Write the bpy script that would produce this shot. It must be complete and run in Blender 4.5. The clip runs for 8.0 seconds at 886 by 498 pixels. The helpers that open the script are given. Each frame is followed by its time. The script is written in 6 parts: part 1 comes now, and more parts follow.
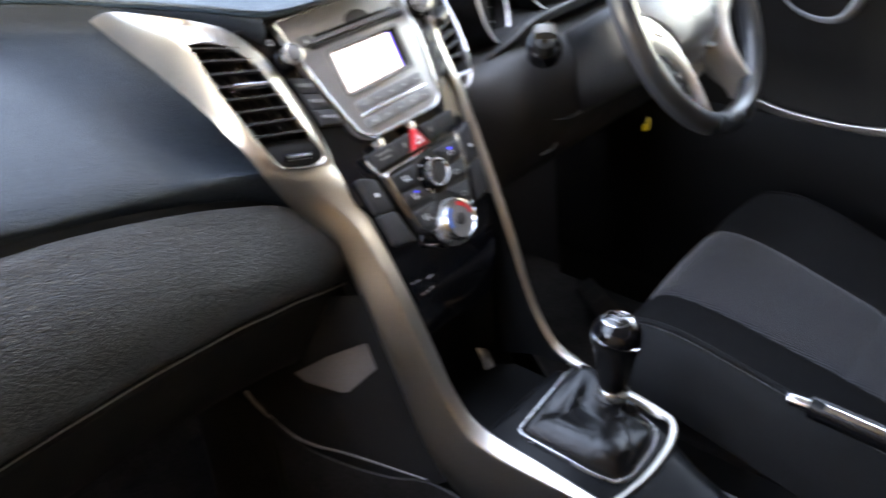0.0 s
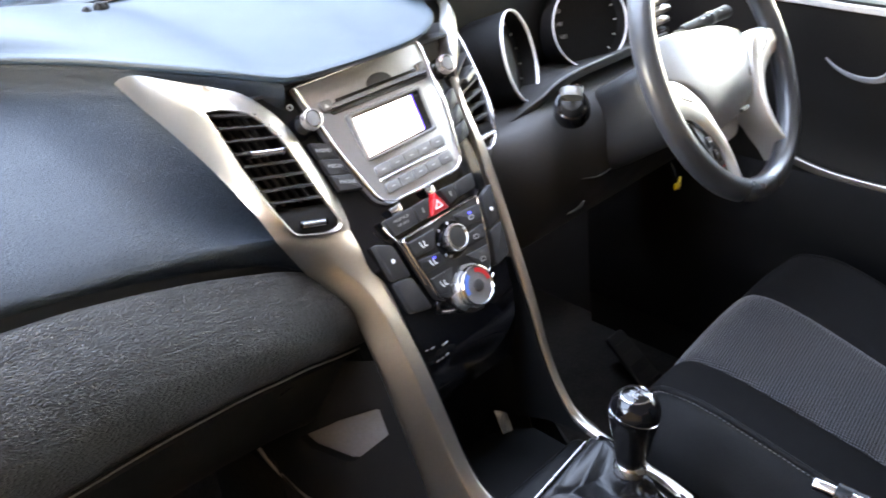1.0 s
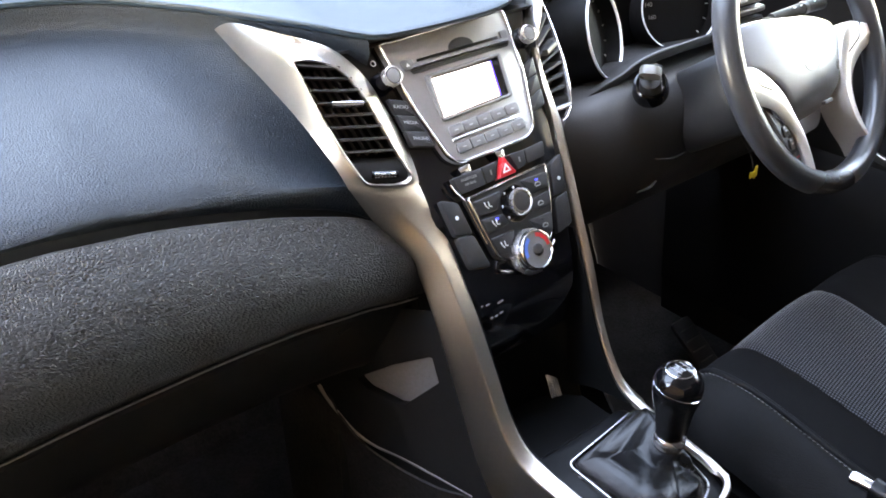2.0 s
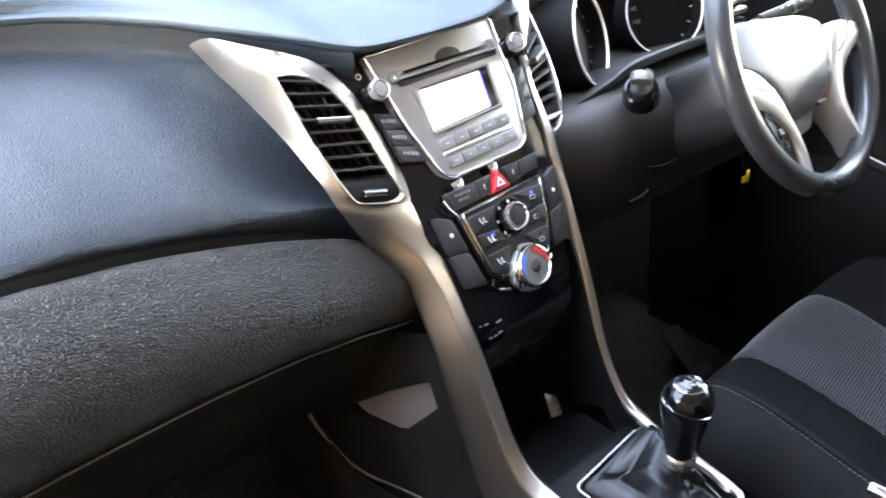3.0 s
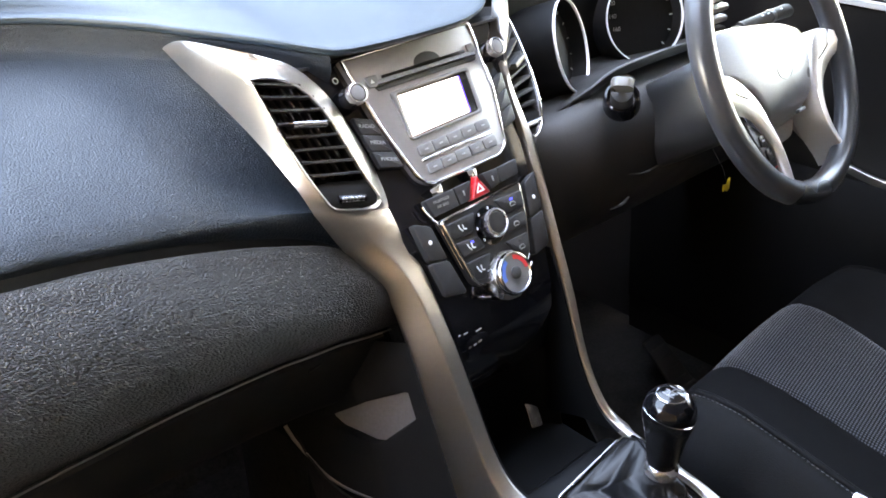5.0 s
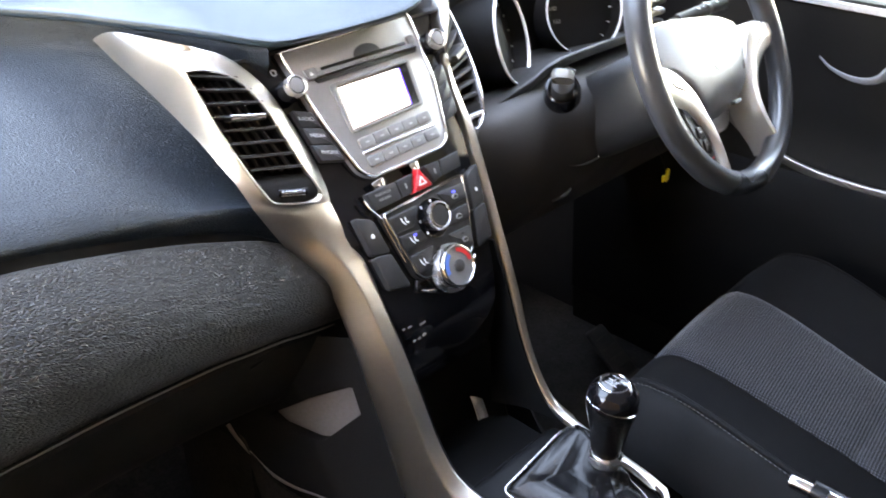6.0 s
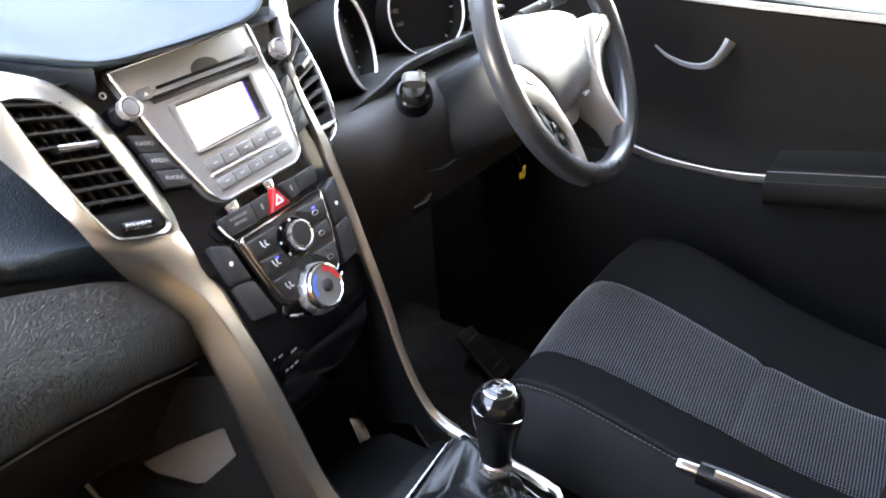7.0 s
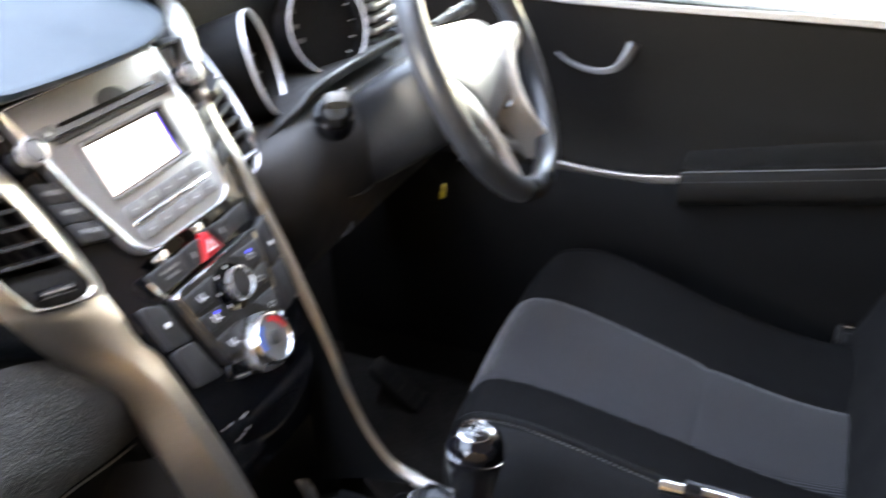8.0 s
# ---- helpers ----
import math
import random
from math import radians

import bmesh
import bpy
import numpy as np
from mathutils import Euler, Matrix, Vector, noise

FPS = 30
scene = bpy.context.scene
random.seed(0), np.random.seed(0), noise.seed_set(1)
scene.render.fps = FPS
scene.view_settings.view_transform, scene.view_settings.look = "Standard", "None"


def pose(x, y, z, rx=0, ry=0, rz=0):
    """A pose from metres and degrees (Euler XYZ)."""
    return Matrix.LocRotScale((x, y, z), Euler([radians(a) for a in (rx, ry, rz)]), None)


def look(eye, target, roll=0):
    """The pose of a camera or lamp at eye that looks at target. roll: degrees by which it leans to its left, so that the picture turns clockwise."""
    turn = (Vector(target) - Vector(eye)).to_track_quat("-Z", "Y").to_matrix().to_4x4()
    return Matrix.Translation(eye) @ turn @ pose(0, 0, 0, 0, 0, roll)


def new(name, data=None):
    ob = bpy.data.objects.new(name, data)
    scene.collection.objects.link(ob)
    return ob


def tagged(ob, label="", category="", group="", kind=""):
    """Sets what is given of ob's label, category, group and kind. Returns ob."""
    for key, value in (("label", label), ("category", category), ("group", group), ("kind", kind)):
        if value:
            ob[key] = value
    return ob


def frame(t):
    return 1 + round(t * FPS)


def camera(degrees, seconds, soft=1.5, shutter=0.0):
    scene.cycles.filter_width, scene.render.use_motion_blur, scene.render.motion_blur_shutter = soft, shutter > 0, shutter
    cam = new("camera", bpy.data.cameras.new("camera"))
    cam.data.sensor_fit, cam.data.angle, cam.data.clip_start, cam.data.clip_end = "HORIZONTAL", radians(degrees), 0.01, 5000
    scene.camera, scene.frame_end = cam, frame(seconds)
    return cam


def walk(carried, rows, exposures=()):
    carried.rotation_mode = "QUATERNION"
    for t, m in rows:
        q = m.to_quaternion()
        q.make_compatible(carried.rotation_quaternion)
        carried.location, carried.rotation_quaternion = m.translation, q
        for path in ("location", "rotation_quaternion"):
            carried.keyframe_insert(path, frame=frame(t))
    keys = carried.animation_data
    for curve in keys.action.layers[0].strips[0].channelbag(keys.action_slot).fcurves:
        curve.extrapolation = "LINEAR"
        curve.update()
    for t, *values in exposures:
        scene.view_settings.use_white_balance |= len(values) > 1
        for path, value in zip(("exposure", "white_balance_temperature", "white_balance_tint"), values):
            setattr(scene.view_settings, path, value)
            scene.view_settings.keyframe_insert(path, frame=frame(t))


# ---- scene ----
cam = camera(53.8, 8.0, soft=1.7, shutter=0.45)
PATH = [
    (0, (-0.6303, -0.5809, 1.0331), (0.0027, -0.0000, 0.5214), -3.41),
    (0.1, (-0.6296, -0.5823, 1.0331), (-0.0222, 0.0280, 0.5246), -3.73),
    (0.2, (-0.6275, -0.5856, 1.0334), (-0.0353, 0.0394, 0.5248), -4.36),
    (0.3, (-0.6245, -0.5896, 1.0342), (-0.0391, 0.0417, 0.5253), -4.55),
    (0.4, (-0.6206, -0.5929, 1.0358), (-0.0380, 0.0410, 0.5270), -4.85),
    (0.5, (-0.6160, -0.5941, 1.0386), (-0.0198, 0.0319, 0.5360), -4.93),
    (0.6, (-0.6100, -0.5920, 1.0434), (-0.0018, 0.0310, 0.5516), -4.20),
    (0.7, (-0.6023, -0.5874, 1.0499), (0.0222, 0.0284, 0.5695), -3.75),
    (0.8, (-0.5943, -0.5823, 1.0570), (0.0361, 0.0336, 0.5844), -3.54),
    (0.9, (-0.5875, -0.5790, 1.0634), (0.0371, 0.0379, 0.5844), -3.30),
    (1, (-0.5831, -0.5795, 1.0681), (0.0252, 0.0456, 0.5790), -3.35),
    (1.1, (-0.5817, -0.5848, 1.0705), (0.0121, 0.0555, 0.5834), -3.29),
    (1.2, (-0.5825, -0.5935, 1.0716), (-0.0130, 0.0710, 0.5878), -3.16),
    (1.3, (-0.5846, -0.6042, 1.0718), (-0.0400, 0.0826, 0.5905), -3.20),
    (1.4, (-0.5871, -0.6155, 1.0718), (-0.0559, 0.0806, 0.5888), -3.13),
    (1.5, (-0.5893, -0.6260, 1.0721), (-0.0762, 0.0718, 0.5724), -2.89),
    (1.6, (-0.5926, -0.6398, 1.0734), (-0.0761, 0.0529, 0.5701), -1.81),
    (1.7, (-0.5951, -0.6468, 1.0734), (-0.0717, 0.0370, 0.5650), -0.94),
    (2.8, (-0.5876, -0.5735, 1.0496), (-0.0529, 0.1095, 0.5520), -3.89),
    (2.9, (-0.5881, -0.5770, 1.0517), (-0.0440, 0.0990, 0.5547), -3.35),
    (3, (-0.5893, -0.5843, 1.0549), (-0.0332, 0.0826, 0.5590), -2.27),
    (3.2, (-0.5921, -0.5893, 1.0557), (-0.0258, 0.0694, 0.5604), -2.19),
    (3.3, (-0.5936, -0.5911, 1.0556), (-0.0296, 0.0704, 0.5615), -2.34),
    (3.5, (-0.5945, -0.5928, 1.0551), (-0.0287, 0.0725, 0.5679), -2.48),
    (3.7, (-0.5908, -0.5902, 1.0542), (-0.0211, 0.0734, 0.5692), -1.70),
    (3.8, (-0.5879, -0.5878, 1.0536), (-0.0152, 0.0770, 0.5739), -2.04),
    (4, (-0.5830, -0.5840, 1.0513), (-0.0077, 0.0792, 0.5726), -1.61),
    (4.2, (-0.5806, -0.5830, 1.0468), (0.0033, 0.0684, 0.5623), -0.87),
    (4.3, (-0.5799, -0.5829, 1.0440), (0.0049, 0.0678, 0.5597), -1.29),
    (4.5, (-0.5790, -0.5822, 1.0399), (-0.0002, 0.0699, 0.5503), -1.38),
    (4.6, (-0.5796, -0.5803, 1.0410), (-0.0001, 0.0709, 0.5511), -0.91),
    (4.7, (-0.5805, -0.5785, 1.0429), (-0.0052, 0.0764, 0.5529), -1.33),
    (5.8, (-0.5794, -0.5754, 1.0423), (0.0207, 0.0706, 0.5704), -0.57),
    (5.9, (-0.5775, -0.5753, 1.0417), (0.0331, 0.0546, 0.5619), -0.02),
    (6, (-0.5754, -0.5758, 1.0405), (0.0440, 0.0357, 0.5482), -0.29),
    (6.2, (-0.5746, -0.5803, 1.0369), (0.0497, 0.0248, 0.5429), -0.82),
    (6.3, (-0.5745, -0.5828, 1.0349), (0.0475, 0.0242, 0.5401), -2.62),
    (6.4, (-0.5739, -0.5836, 1.0330), (0.0435, 0.0170, 0.5252), -2.04),
    (6.5, (-0.5725, -0.5818, 1.0316), (0.0429, 0.0201, 0.5226), -2.53),
    (6.6, (-0.5697, -0.5772, 1.0306), (0.0526, 0.0227, 0.5276), -2.00),
    (6.7, (-0.5657, -0.5707, 1.0300), (0.0836, 0.0001, 0.5273), -1.43),
    (6.8, (-0.5614, -0.5622, 1.0295), (0.1206, -0.0308, 0.5271), -0.39),
    (6.9, (-0.5577, -0.5517, 1.0289), (0.1531, -0.0505, 0.5354), -0.24),
    (7, (-0.5555, -0.5390, 1.0281), (0.1722, -0.0565, 0.5407), -0.36),
    (7.1, (-0.5557, -0.5225, 1.0270), (0.1801, -0.0495, 0.5424), -0.81),
    (7.2, (-0.5576, -0.5021, 1.0259), (0.1835, -0.0290, 0.5496), -2.68),
    (7.3, (-0.5600, -0.4805, 1.0246), (0.1842, -0.0124, 0.5481), -2.71),
    (7.4, (-0.5617, -0.4603, 1.0230), (0.1906, -0.0008, 0.5508), -2.52),
    (7.5, (-0.5614, -0.4442, 1.0208), (0.1998, 0.0022, 0.5504), -2.64),
    (7.6, (-0.5579, -0.4319, 1.0175), (0.2022, 0.0056, 0.5371), -2.24),
    (7.7, (-0.5520, -0.4216, 1.0132), (0.2093, 0.0053, 0.5252), -2.28),
    (7.8, (-0.5455, -0.4137, 1.0088), (0.2252, -0.0045, 0.5204), -1.77),
    (7.9, (-0.5403, -0.4087, 1.0054), (0.2521, -0.0367, 0.5220), -0.20),
    (8, (-0.5382, -0.4069, 1.0040), (0.2795, -0.0782, 0.5315), 0.26),
]
EXPOSURES = [(0.0, 6.19, 10200, 22), (0.5, 6.78, 10200, 22), (1.0, 6.65, 10100, 22), (1.5, 6.47, 10000, 22), (3.0, 6.73, 10000, 22), (4.0, 6.53, 10000, 22), (4.5, 6.5, 10000, 22), (6.0, 6.66, 10200, 22), (6.5, 6.4, 10300, 22), (7.0, 6.74, 10400, 22), (7.5, 6.08, 10300, 22), (8.0, 6.61, 10400, 22)]
walk(cam, [(t, look(eye, target, roll)) for t, eye, target, roll in PATH], EXPOSURES)

# ---- daylight ----
world = bpy.data.worlds.new("daylight")
scene.world = world
world.use_nodes = True
wn, wl = world.node_tree.nodes, world.node_tree.links
sky = wn.new("ShaderNodeTexSky")
sky.sky_type, sky.sun_disc = "NISHITA", False
sky.sun_elevation, sky.sun_rotation = radians(52), radians(178)
wn["Background"].inputs["Strength"].default_value = 0.12
wl.new(sky.outputs["Color"], wn["Background"].inputs["Color"])
sun = new("sun", bpy.data.lights.new("sun", "SUN"))
sun.data.energy, sun.data.angle, sun.data.color = 3.5, radians(0.6), (1.0, 0.95, 0.87)
sun.matrix_world = look((0.15, -3.9, 5.0), (0, 0, 0))


# ---- materials ----
def material(name, colour, rough=0.5, metal=0.0, grain=0.0, grain_size=0.002, spread=0.15, spec=0.5, coat=0.0, blotch=0.05, rough_spread=0.08, voronoi=False, stretch=(1, 1, 1), slant=0.0):
    """Principled surface with two scales of tone variation, uneven gloss and a fine relief."""
    m = bpy.data.materials.new(name)
    m.use_nodes = True
    n, l = m.node_tree.nodes, m.node_tree.links
    b = n["Principled BSDF"]
    geo = n.new("ShaderNodeNewGeometry")
    big, small = n.new("ShaderNodeTexNoise"), n.new("ShaderNodeTexNoise")
    big.inputs["Scale"].default_value, small.inputs["Scale"].default_value = 1 / blotch, 1 / max(grain_size * 2, 0.001)
    big.inputs["Detail"].default_value, small.inputs["Detail"].default_value = 4, 3
    l.new(geo.outputs["Position"], big.inputs["Vector"])
    l.new(geo.outputs["Position"], small.inputs["Vector"])
    add = n.new("ShaderNodeMath")
    add.operation = "ADD"
    l.new(big.outputs["Fac"], add.inputs[0])
    l.new(small.outputs["Fac"], add.inputs[1])
    tone = n.new("ShaderNodeMapRange")
    tone.inputs["From Min"].default_value, tone.inputs["From Max"].default_value = 0.6, 1.4
    tone.inputs["To Min"].default_value, tone.inputs["To Max"].default_value = 1 - spread, 1 + spread
    l.new(add.outputs[0], tone.inputs["Value"])
    mul = n.new("ShaderNodeVectorMath")
    mul.operation = "SCALE"
    mul.inputs[0].default_value = colour
    l.new(tone.outputs["Result"], mul.inputs["Scale"])
    l.new(mul.outputs["Vector"], b.inputs["Base Color"])
    gl = n.new("ShaderNodeMapRange")
    gl.inputs["From Min"].default_value, gl.inputs["From Max"].default_value = 0.3, 0.7
    gl.inputs["To Min"].default_value, gl.inputs["To Max"].default_value = max(rough - rough_spread, 0.02), min(rough + rough_spread, 1)
    l.new(big.outputs["Fac"], gl.inputs["Value"])
    l.new(gl.outputs["Result"], b.inputs["Roughness"])
    b.inputs["Metallic"].default_value = metal
    b.inputs["Specular IOR Level"].default_value = spec
    b.inputs["Coat Weight"].default_value = coat
    b.inputs["Coat Roughness"].default_value = 0.05
    if grain:
        bump = n.new("ShaderNodeBump")
        bump.inputs["Strength"].default_value, bump.inputs["Distance"].default_value = grain, grain_size * (0.75 if voronoi else 0.5)
        if voronoi:
            warp = n.new("ShaderNodeTexNoise")
            warp.inputs["Scale"].default_value = 0.5 / grain_size
            l.new(geo.outputs["Position"], warp.inputs["Vector"])
            mixv = n.new("ShaderNodeVectorMath")
            mixv.operation = "MULTIPLY_ADD"
            mixv.inputs[1].default_value = (grain_size * 0.5,) * 3
            l.new(warp.outputs["Color"], mixv.inputs[0])
            l.new(geo.outputs["Position"], mixv.inputs[2])
            vor = n.new("ShaderNodeTexVoronoi")
            vor.feature = "DISTANCE_TO_EDGE"
            vor.inputs["Scale"].default_value = 1 / grain_size
            longer = n.new("ShaderNodeVectorMath")
            longer.operation = "MULTIPLY"
            longer.inputs[1].default_value = stretch
            lean = n.new("ShaderNodeVectorRotate")
            lean.rotation_type = "Y_AXIS"
            lean.inputs["Angle"].default_value = radians(slant)
            l.new(mixv.outputs["Vector"], lean.inputs["Vector"])
            l.new(lean.outputs["Vector"], longer.inputs[0])
            l.new(longer.outputs["Vector"], vor.inputs["Vector"])
            lim = n.new("ShaderNodeMapRange")
            lim.inputs["From Max"].default_value = 0.32
            l.new(vor.outputs["Distance"], lim.inputs["Value"])
            l.new(lim.outputs["Result"], bump.inputs["Height"])
            bump.inputs["Distance"].default_value = grain_size * 0.8
            # shade between the grains is painted in: base colour darkens along the creases
            crease_shade = n.new("ShaderNodeMapRange")
            crease_shade.inputs["To Min"].default_value = 1 - 0.55 * grain
            crease_shade.inputs["To Max"].default_value = 1 + 0.1 * grain
            l.new(lim.outputs["Result"], crease_shade.inputs["Value"])
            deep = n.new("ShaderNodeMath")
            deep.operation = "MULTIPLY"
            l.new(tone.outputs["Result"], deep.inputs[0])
            l.new(crease_shade.outputs["Result"], deep.inputs[1])
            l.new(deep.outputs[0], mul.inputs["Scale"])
        else:
            fine = n.new("ShaderNodeTexNoise")
            fine.inputs["Scale"].default_value, fine.inputs["Detail"].default_value = 1 / grain_size, 2
            l.new(geo.outputs["Position"], fine.inputs["Vector"])
            l.new(fine.outputs["Fac"], bump.inputs["Height"])
        l.new(bump.outputs["Normal"], b.inputs["Normal"])
    return m


def glow(name, colour, strength):
    m = material(name, colour, 0.3)
    b = m.node_tree.nodes["Principled BSDF"]
    b.inputs["Emission Color"].default_value = (*colour, 1)
    b.inputs["Emission Strength"].default_value = strength
    return m


def fabric(name, dark, light, pitch):
    """Ribbed woven seat cloth: rows of small stitches, running across the seat."""
    m = material(name, dark, 0.9, grain=0.0, spec=0.1)
    n, l = m.node_tree.nodes, m.node_tree.links
    b = n["Principled BSDF"]
    geo = n.new("ShaderNodeNewGeometry")
    turn = n.new("ShaderNodeMapping")
    turn.inputs["Rotation"].default_value = (0, 0, radians(-6))
    l.new(geo.outputs["Position"], turn.inputs["Vector"])
    rib, stitch = n.new("ShaderNodeTexWave"), n.new("ShaderNodeTexWave")
    rib.bands_direction, stitch.bands_direction = "Y", "X"
    rib.inputs["Scale"].default_value = stitch.inputs["Scale"].default_value = 0.314 / pitch
    stitch.inputs["Scale"].default_value *= 1.3
    for w in (rib, stitch):
        w.inputs["Distortion"].default_value, w.inputs["Detail"].default_value, w.inputs["Detail Scale"].default_value = 0.6, 2, 3
        l.new(turn.outputs["Vector"], w.inputs["Vector"])
    both = n.new("ShaderNodeMath")
    both.operation = "MULTIPLY"
    soft = n.new("ShaderNodeMapRange")
    soft.inputs["To Min"].default_value = 0.20
    l.new(stitch.outputs["Fac"], soft.inputs["Value"])
    l.new(rib.outputs["Fac"], both.inputs[0])
    l.new(soft.outputs["Result"], both.inputs[1])
    crisp = n.new("ShaderNodeMapRange")
    crisp.inputs["From Min"].default_value, crisp.inputs["From Max"].default_value = 0.15, 0.75
    l.new(both.outputs[0], crisp.inputs["Value"])
    ramp = n.new("ShaderNodeMix")
    ramp.data_type = "RGBA"
    ramp.inputs[6].default_value, ramp.inputs[7].default_value = (*dark, 1), (*light, 1)
    l.new(crisp.outputs["Result"], ramp.inputs[0])
    l.new(ramp.outputs[2], b.inputs["Base Color"])
    b.inputs["Sheen Weight"].default_value, b.inputs["Sheen Roughness"].default_value = 0.35, 0.35
    bump = n.new("ShaderNodeBump")
    bump.inputs["Strength"].default_value, bump.inputs["Distance"].default_value = 0.6, 0.001
    l.new(both.outputs[0], bump.inputs["Height"])
    l.new(bump.outputs["Normal"], b.inputs["Normal"])
    return m


def glass(name, tint=(0.9, 0.95, 0.95)):
    m = bpy.data.materials.new(name)
    m.use_nodes = True
    n, l = m.node_tree.nodes, m.node_tree.links
    n.remove(n["Principled BSDF"])
    see, shine, mix, fr = (n.new("ShaderNode" + k) for k in ("BsdfTransparent", "BsdfGlossy", "MixShader", "Fresnel"))
    see.inputs["Color"].default_value = (*tint, 1)
    shine.inputs["Roughness"].default_value = 0.02
    l.new(fr.outputs[0], mix.inputs[0])
    l.new(see.outputs[0], mix.inputs[1])
    l.new(shine.outputs[0], mix.inputs[2])
    l.new(mix.outputs[0], n["Material Output"].inputs["Surface"])
    return m


# VINYL and PADTOP hold the sky's blue reflection in their base colour
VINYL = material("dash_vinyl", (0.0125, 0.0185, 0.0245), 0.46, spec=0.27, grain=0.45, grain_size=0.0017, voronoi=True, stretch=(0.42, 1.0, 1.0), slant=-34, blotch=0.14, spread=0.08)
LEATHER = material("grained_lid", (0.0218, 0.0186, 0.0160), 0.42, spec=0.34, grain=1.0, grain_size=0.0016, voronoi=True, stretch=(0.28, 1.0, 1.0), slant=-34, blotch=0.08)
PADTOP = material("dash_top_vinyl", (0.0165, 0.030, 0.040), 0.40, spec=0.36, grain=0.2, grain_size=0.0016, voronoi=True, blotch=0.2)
MATTE = material("matte_black_plastic", (0.020, 0.0195, 0.0194), 0.62, spec=0.3, grain=0.3, grain_size=0.0012)
PLASTIC = material("satin_black_plastic", (0.026, 0.0255, 0.026), 0.38, grain=0.15, grain_size=0.001)
BUTTON = material("soft_black_button", (0.022, 0.0216, 0.022), 0.5, spec=0.32)
PUSH = material("grey_black_button", (0.024, 0.0233, 0.0233), 0.5, spec=0.25)
PIANO = material("piano_black", (0.004, 0.004, 0.005), 0.12, spec=0.4, coat=0.15, rough_spread=0.04)
KNEE = material("knee_panel_plastic", (0.034, 0.033, 0.032), 0.62, spec=0.28, grain=0.3, grain_size=0.0012)
KEYHEAD = material("key_plastic", (0.085, 0.080, 0.072), 0.34, spread=0.06)
SILVER = material("satin_silver_paint", (0.465, 0.432, 0.39), 0.34, metal=1.0, spread=0.05, rough_spread=0.05)
RADIOGREY = material("dark_silver_fascia", (0.265, 0.255, 0.25), 0.40, metal=0.5, spread=0.06)
RADIOBTN = material("grey_radio_button", (0.135, 0.133, 0.132), 0.45, metal=0.2, spread=0.06)
RINGS = material("bright_ring_paint", (0.8, 0.8, 0.8), 0.35, metal=0.25, spread=0.03)
SATIN = material("satin_metal", (0.50, 0.49, 0.48), 0.26, metal=0.88, spread=0.03)
CHROME = material("chrome", (0.75, 0.75, 0.76), 0.12, metal=1.0, spread=0.03, rough_spread=0.05)
RIM = material("wheel_leather", (0.028, 0.029, 0.032), 0.31, spec=0.65, grain=0.08, grain_size=0.0012, blotch=0.35)
HUB = material("wheel_hub_vinyl", (0.088, 0.088, 0.092), 0.31, spread=0.05, spec=0.9, grain=0.12, grain_size=0.0018, voronoi=True, blotch=0.35)
FLANK = material("flank_plastic", (0.0125, 0.0121, 0.0119), 0.8, spec=0.09, grain=0.3, grain_size=0.0012)
SPOKE = material("spoke_paint", (0.66, 0.63, 0.59), 0.38, metal=0.75, spread=0.04)
SURROUND = material("gear_surround_plastic", (0.0050, 0.0053, 0.0057), 0.36, spec=0.07, grain=0.1, grain_size=0.001)
BOOT = material("boot_leather", (0.0055, 0.0055, 0.0060), 0.21, spec=0.26, grain=0.12, grain_size=0.002, voronoi=True)
CARPET = material("carpet", (0.026, 0.025, 0.0245), 0.95, grain=0.8, grain_size=0.003, spread=0.5, spec=0.1)
CLOTH = fabric("ribbed_seat_cloth", (0.008, 0.008, 0.0085), (0.100, 0.098, 0.106), 0.0037)
SEATSIDE = material("seat_side_vinyl", (0.0078, 0.0076, 0.0078), 0.55, spec=0.10, grain=0.3, grain_size=0.0016, voronoi=True)
CLOTHSIDE = material("black_seat_cloth", (0.0068, 0.0066, 0.0069), 0.9, grain=0.5, grain_size=0.0012, spec=0.08)
DOORSKIN = material("door_vinyl", (0.0135, 0.0120, 0.0108), 0.65, spec=0.11, grain=0.3, grain_size=0.0016)
DARKDOOR = material("dark_door_plastic", (0.008, 0.0076, 0.0075), 0.85, spec=0.06, grain=0.3, grain_size=0.0015)
GREYLINING = material("grey_lining", (0.16, 0.155, 0.15), 0.7, grain=0.2, grain_size=0.002)
PRINTGREY = material("grey_print", (0.33, 0.33, 0.33), 0.5)
WHITE = material("white_print", (0.7, 0.7, 0.7), 0.5)
RED = material("red_plastic", (0.55, 0.02, 0.025), 0.3)
BLUEINK = material("blue_print", (0.05, 0.16, 0.5), 0.4)
YELLOW = material("yellow_tag", (0.75, 0.5, 0.02), 0.5)
HEAD = material("headliner", (0.52, 0.49, 0.45), 0.9, grain=0.3, grain_size=0.002)
GROUND = material("paving", (0.13, 0.105, 0.083), 0.85, grain=0.6, grain_size=0.01, spread=0.25, blotch=0.6)
PAINT = material("car_paint", (0.35, 0.36, 0.38), 0.25, metal=0.6, coat=1.0)
PLASTER = material("plaster", (0.4, 0.34, 0.28), 0.9, grain=0.3, grain_size=0.01, blotch=1.0)
TAN = material("tan_reflecting_side", (0.46, 0.27, 0.14), 0.85, grain=0.3, grain_size=0.003)
LCD = glow("lit_display", (0.86, 0.88, 1.0), 0.045)
LCDEDGE = glow("display_edge", (0.07, 0.03, 0.95), 0.02)
LED = glow("blue_indicator", (0.03, 0.06, 1.0), 0.04)
GLASS = glass("windscreen_glass")
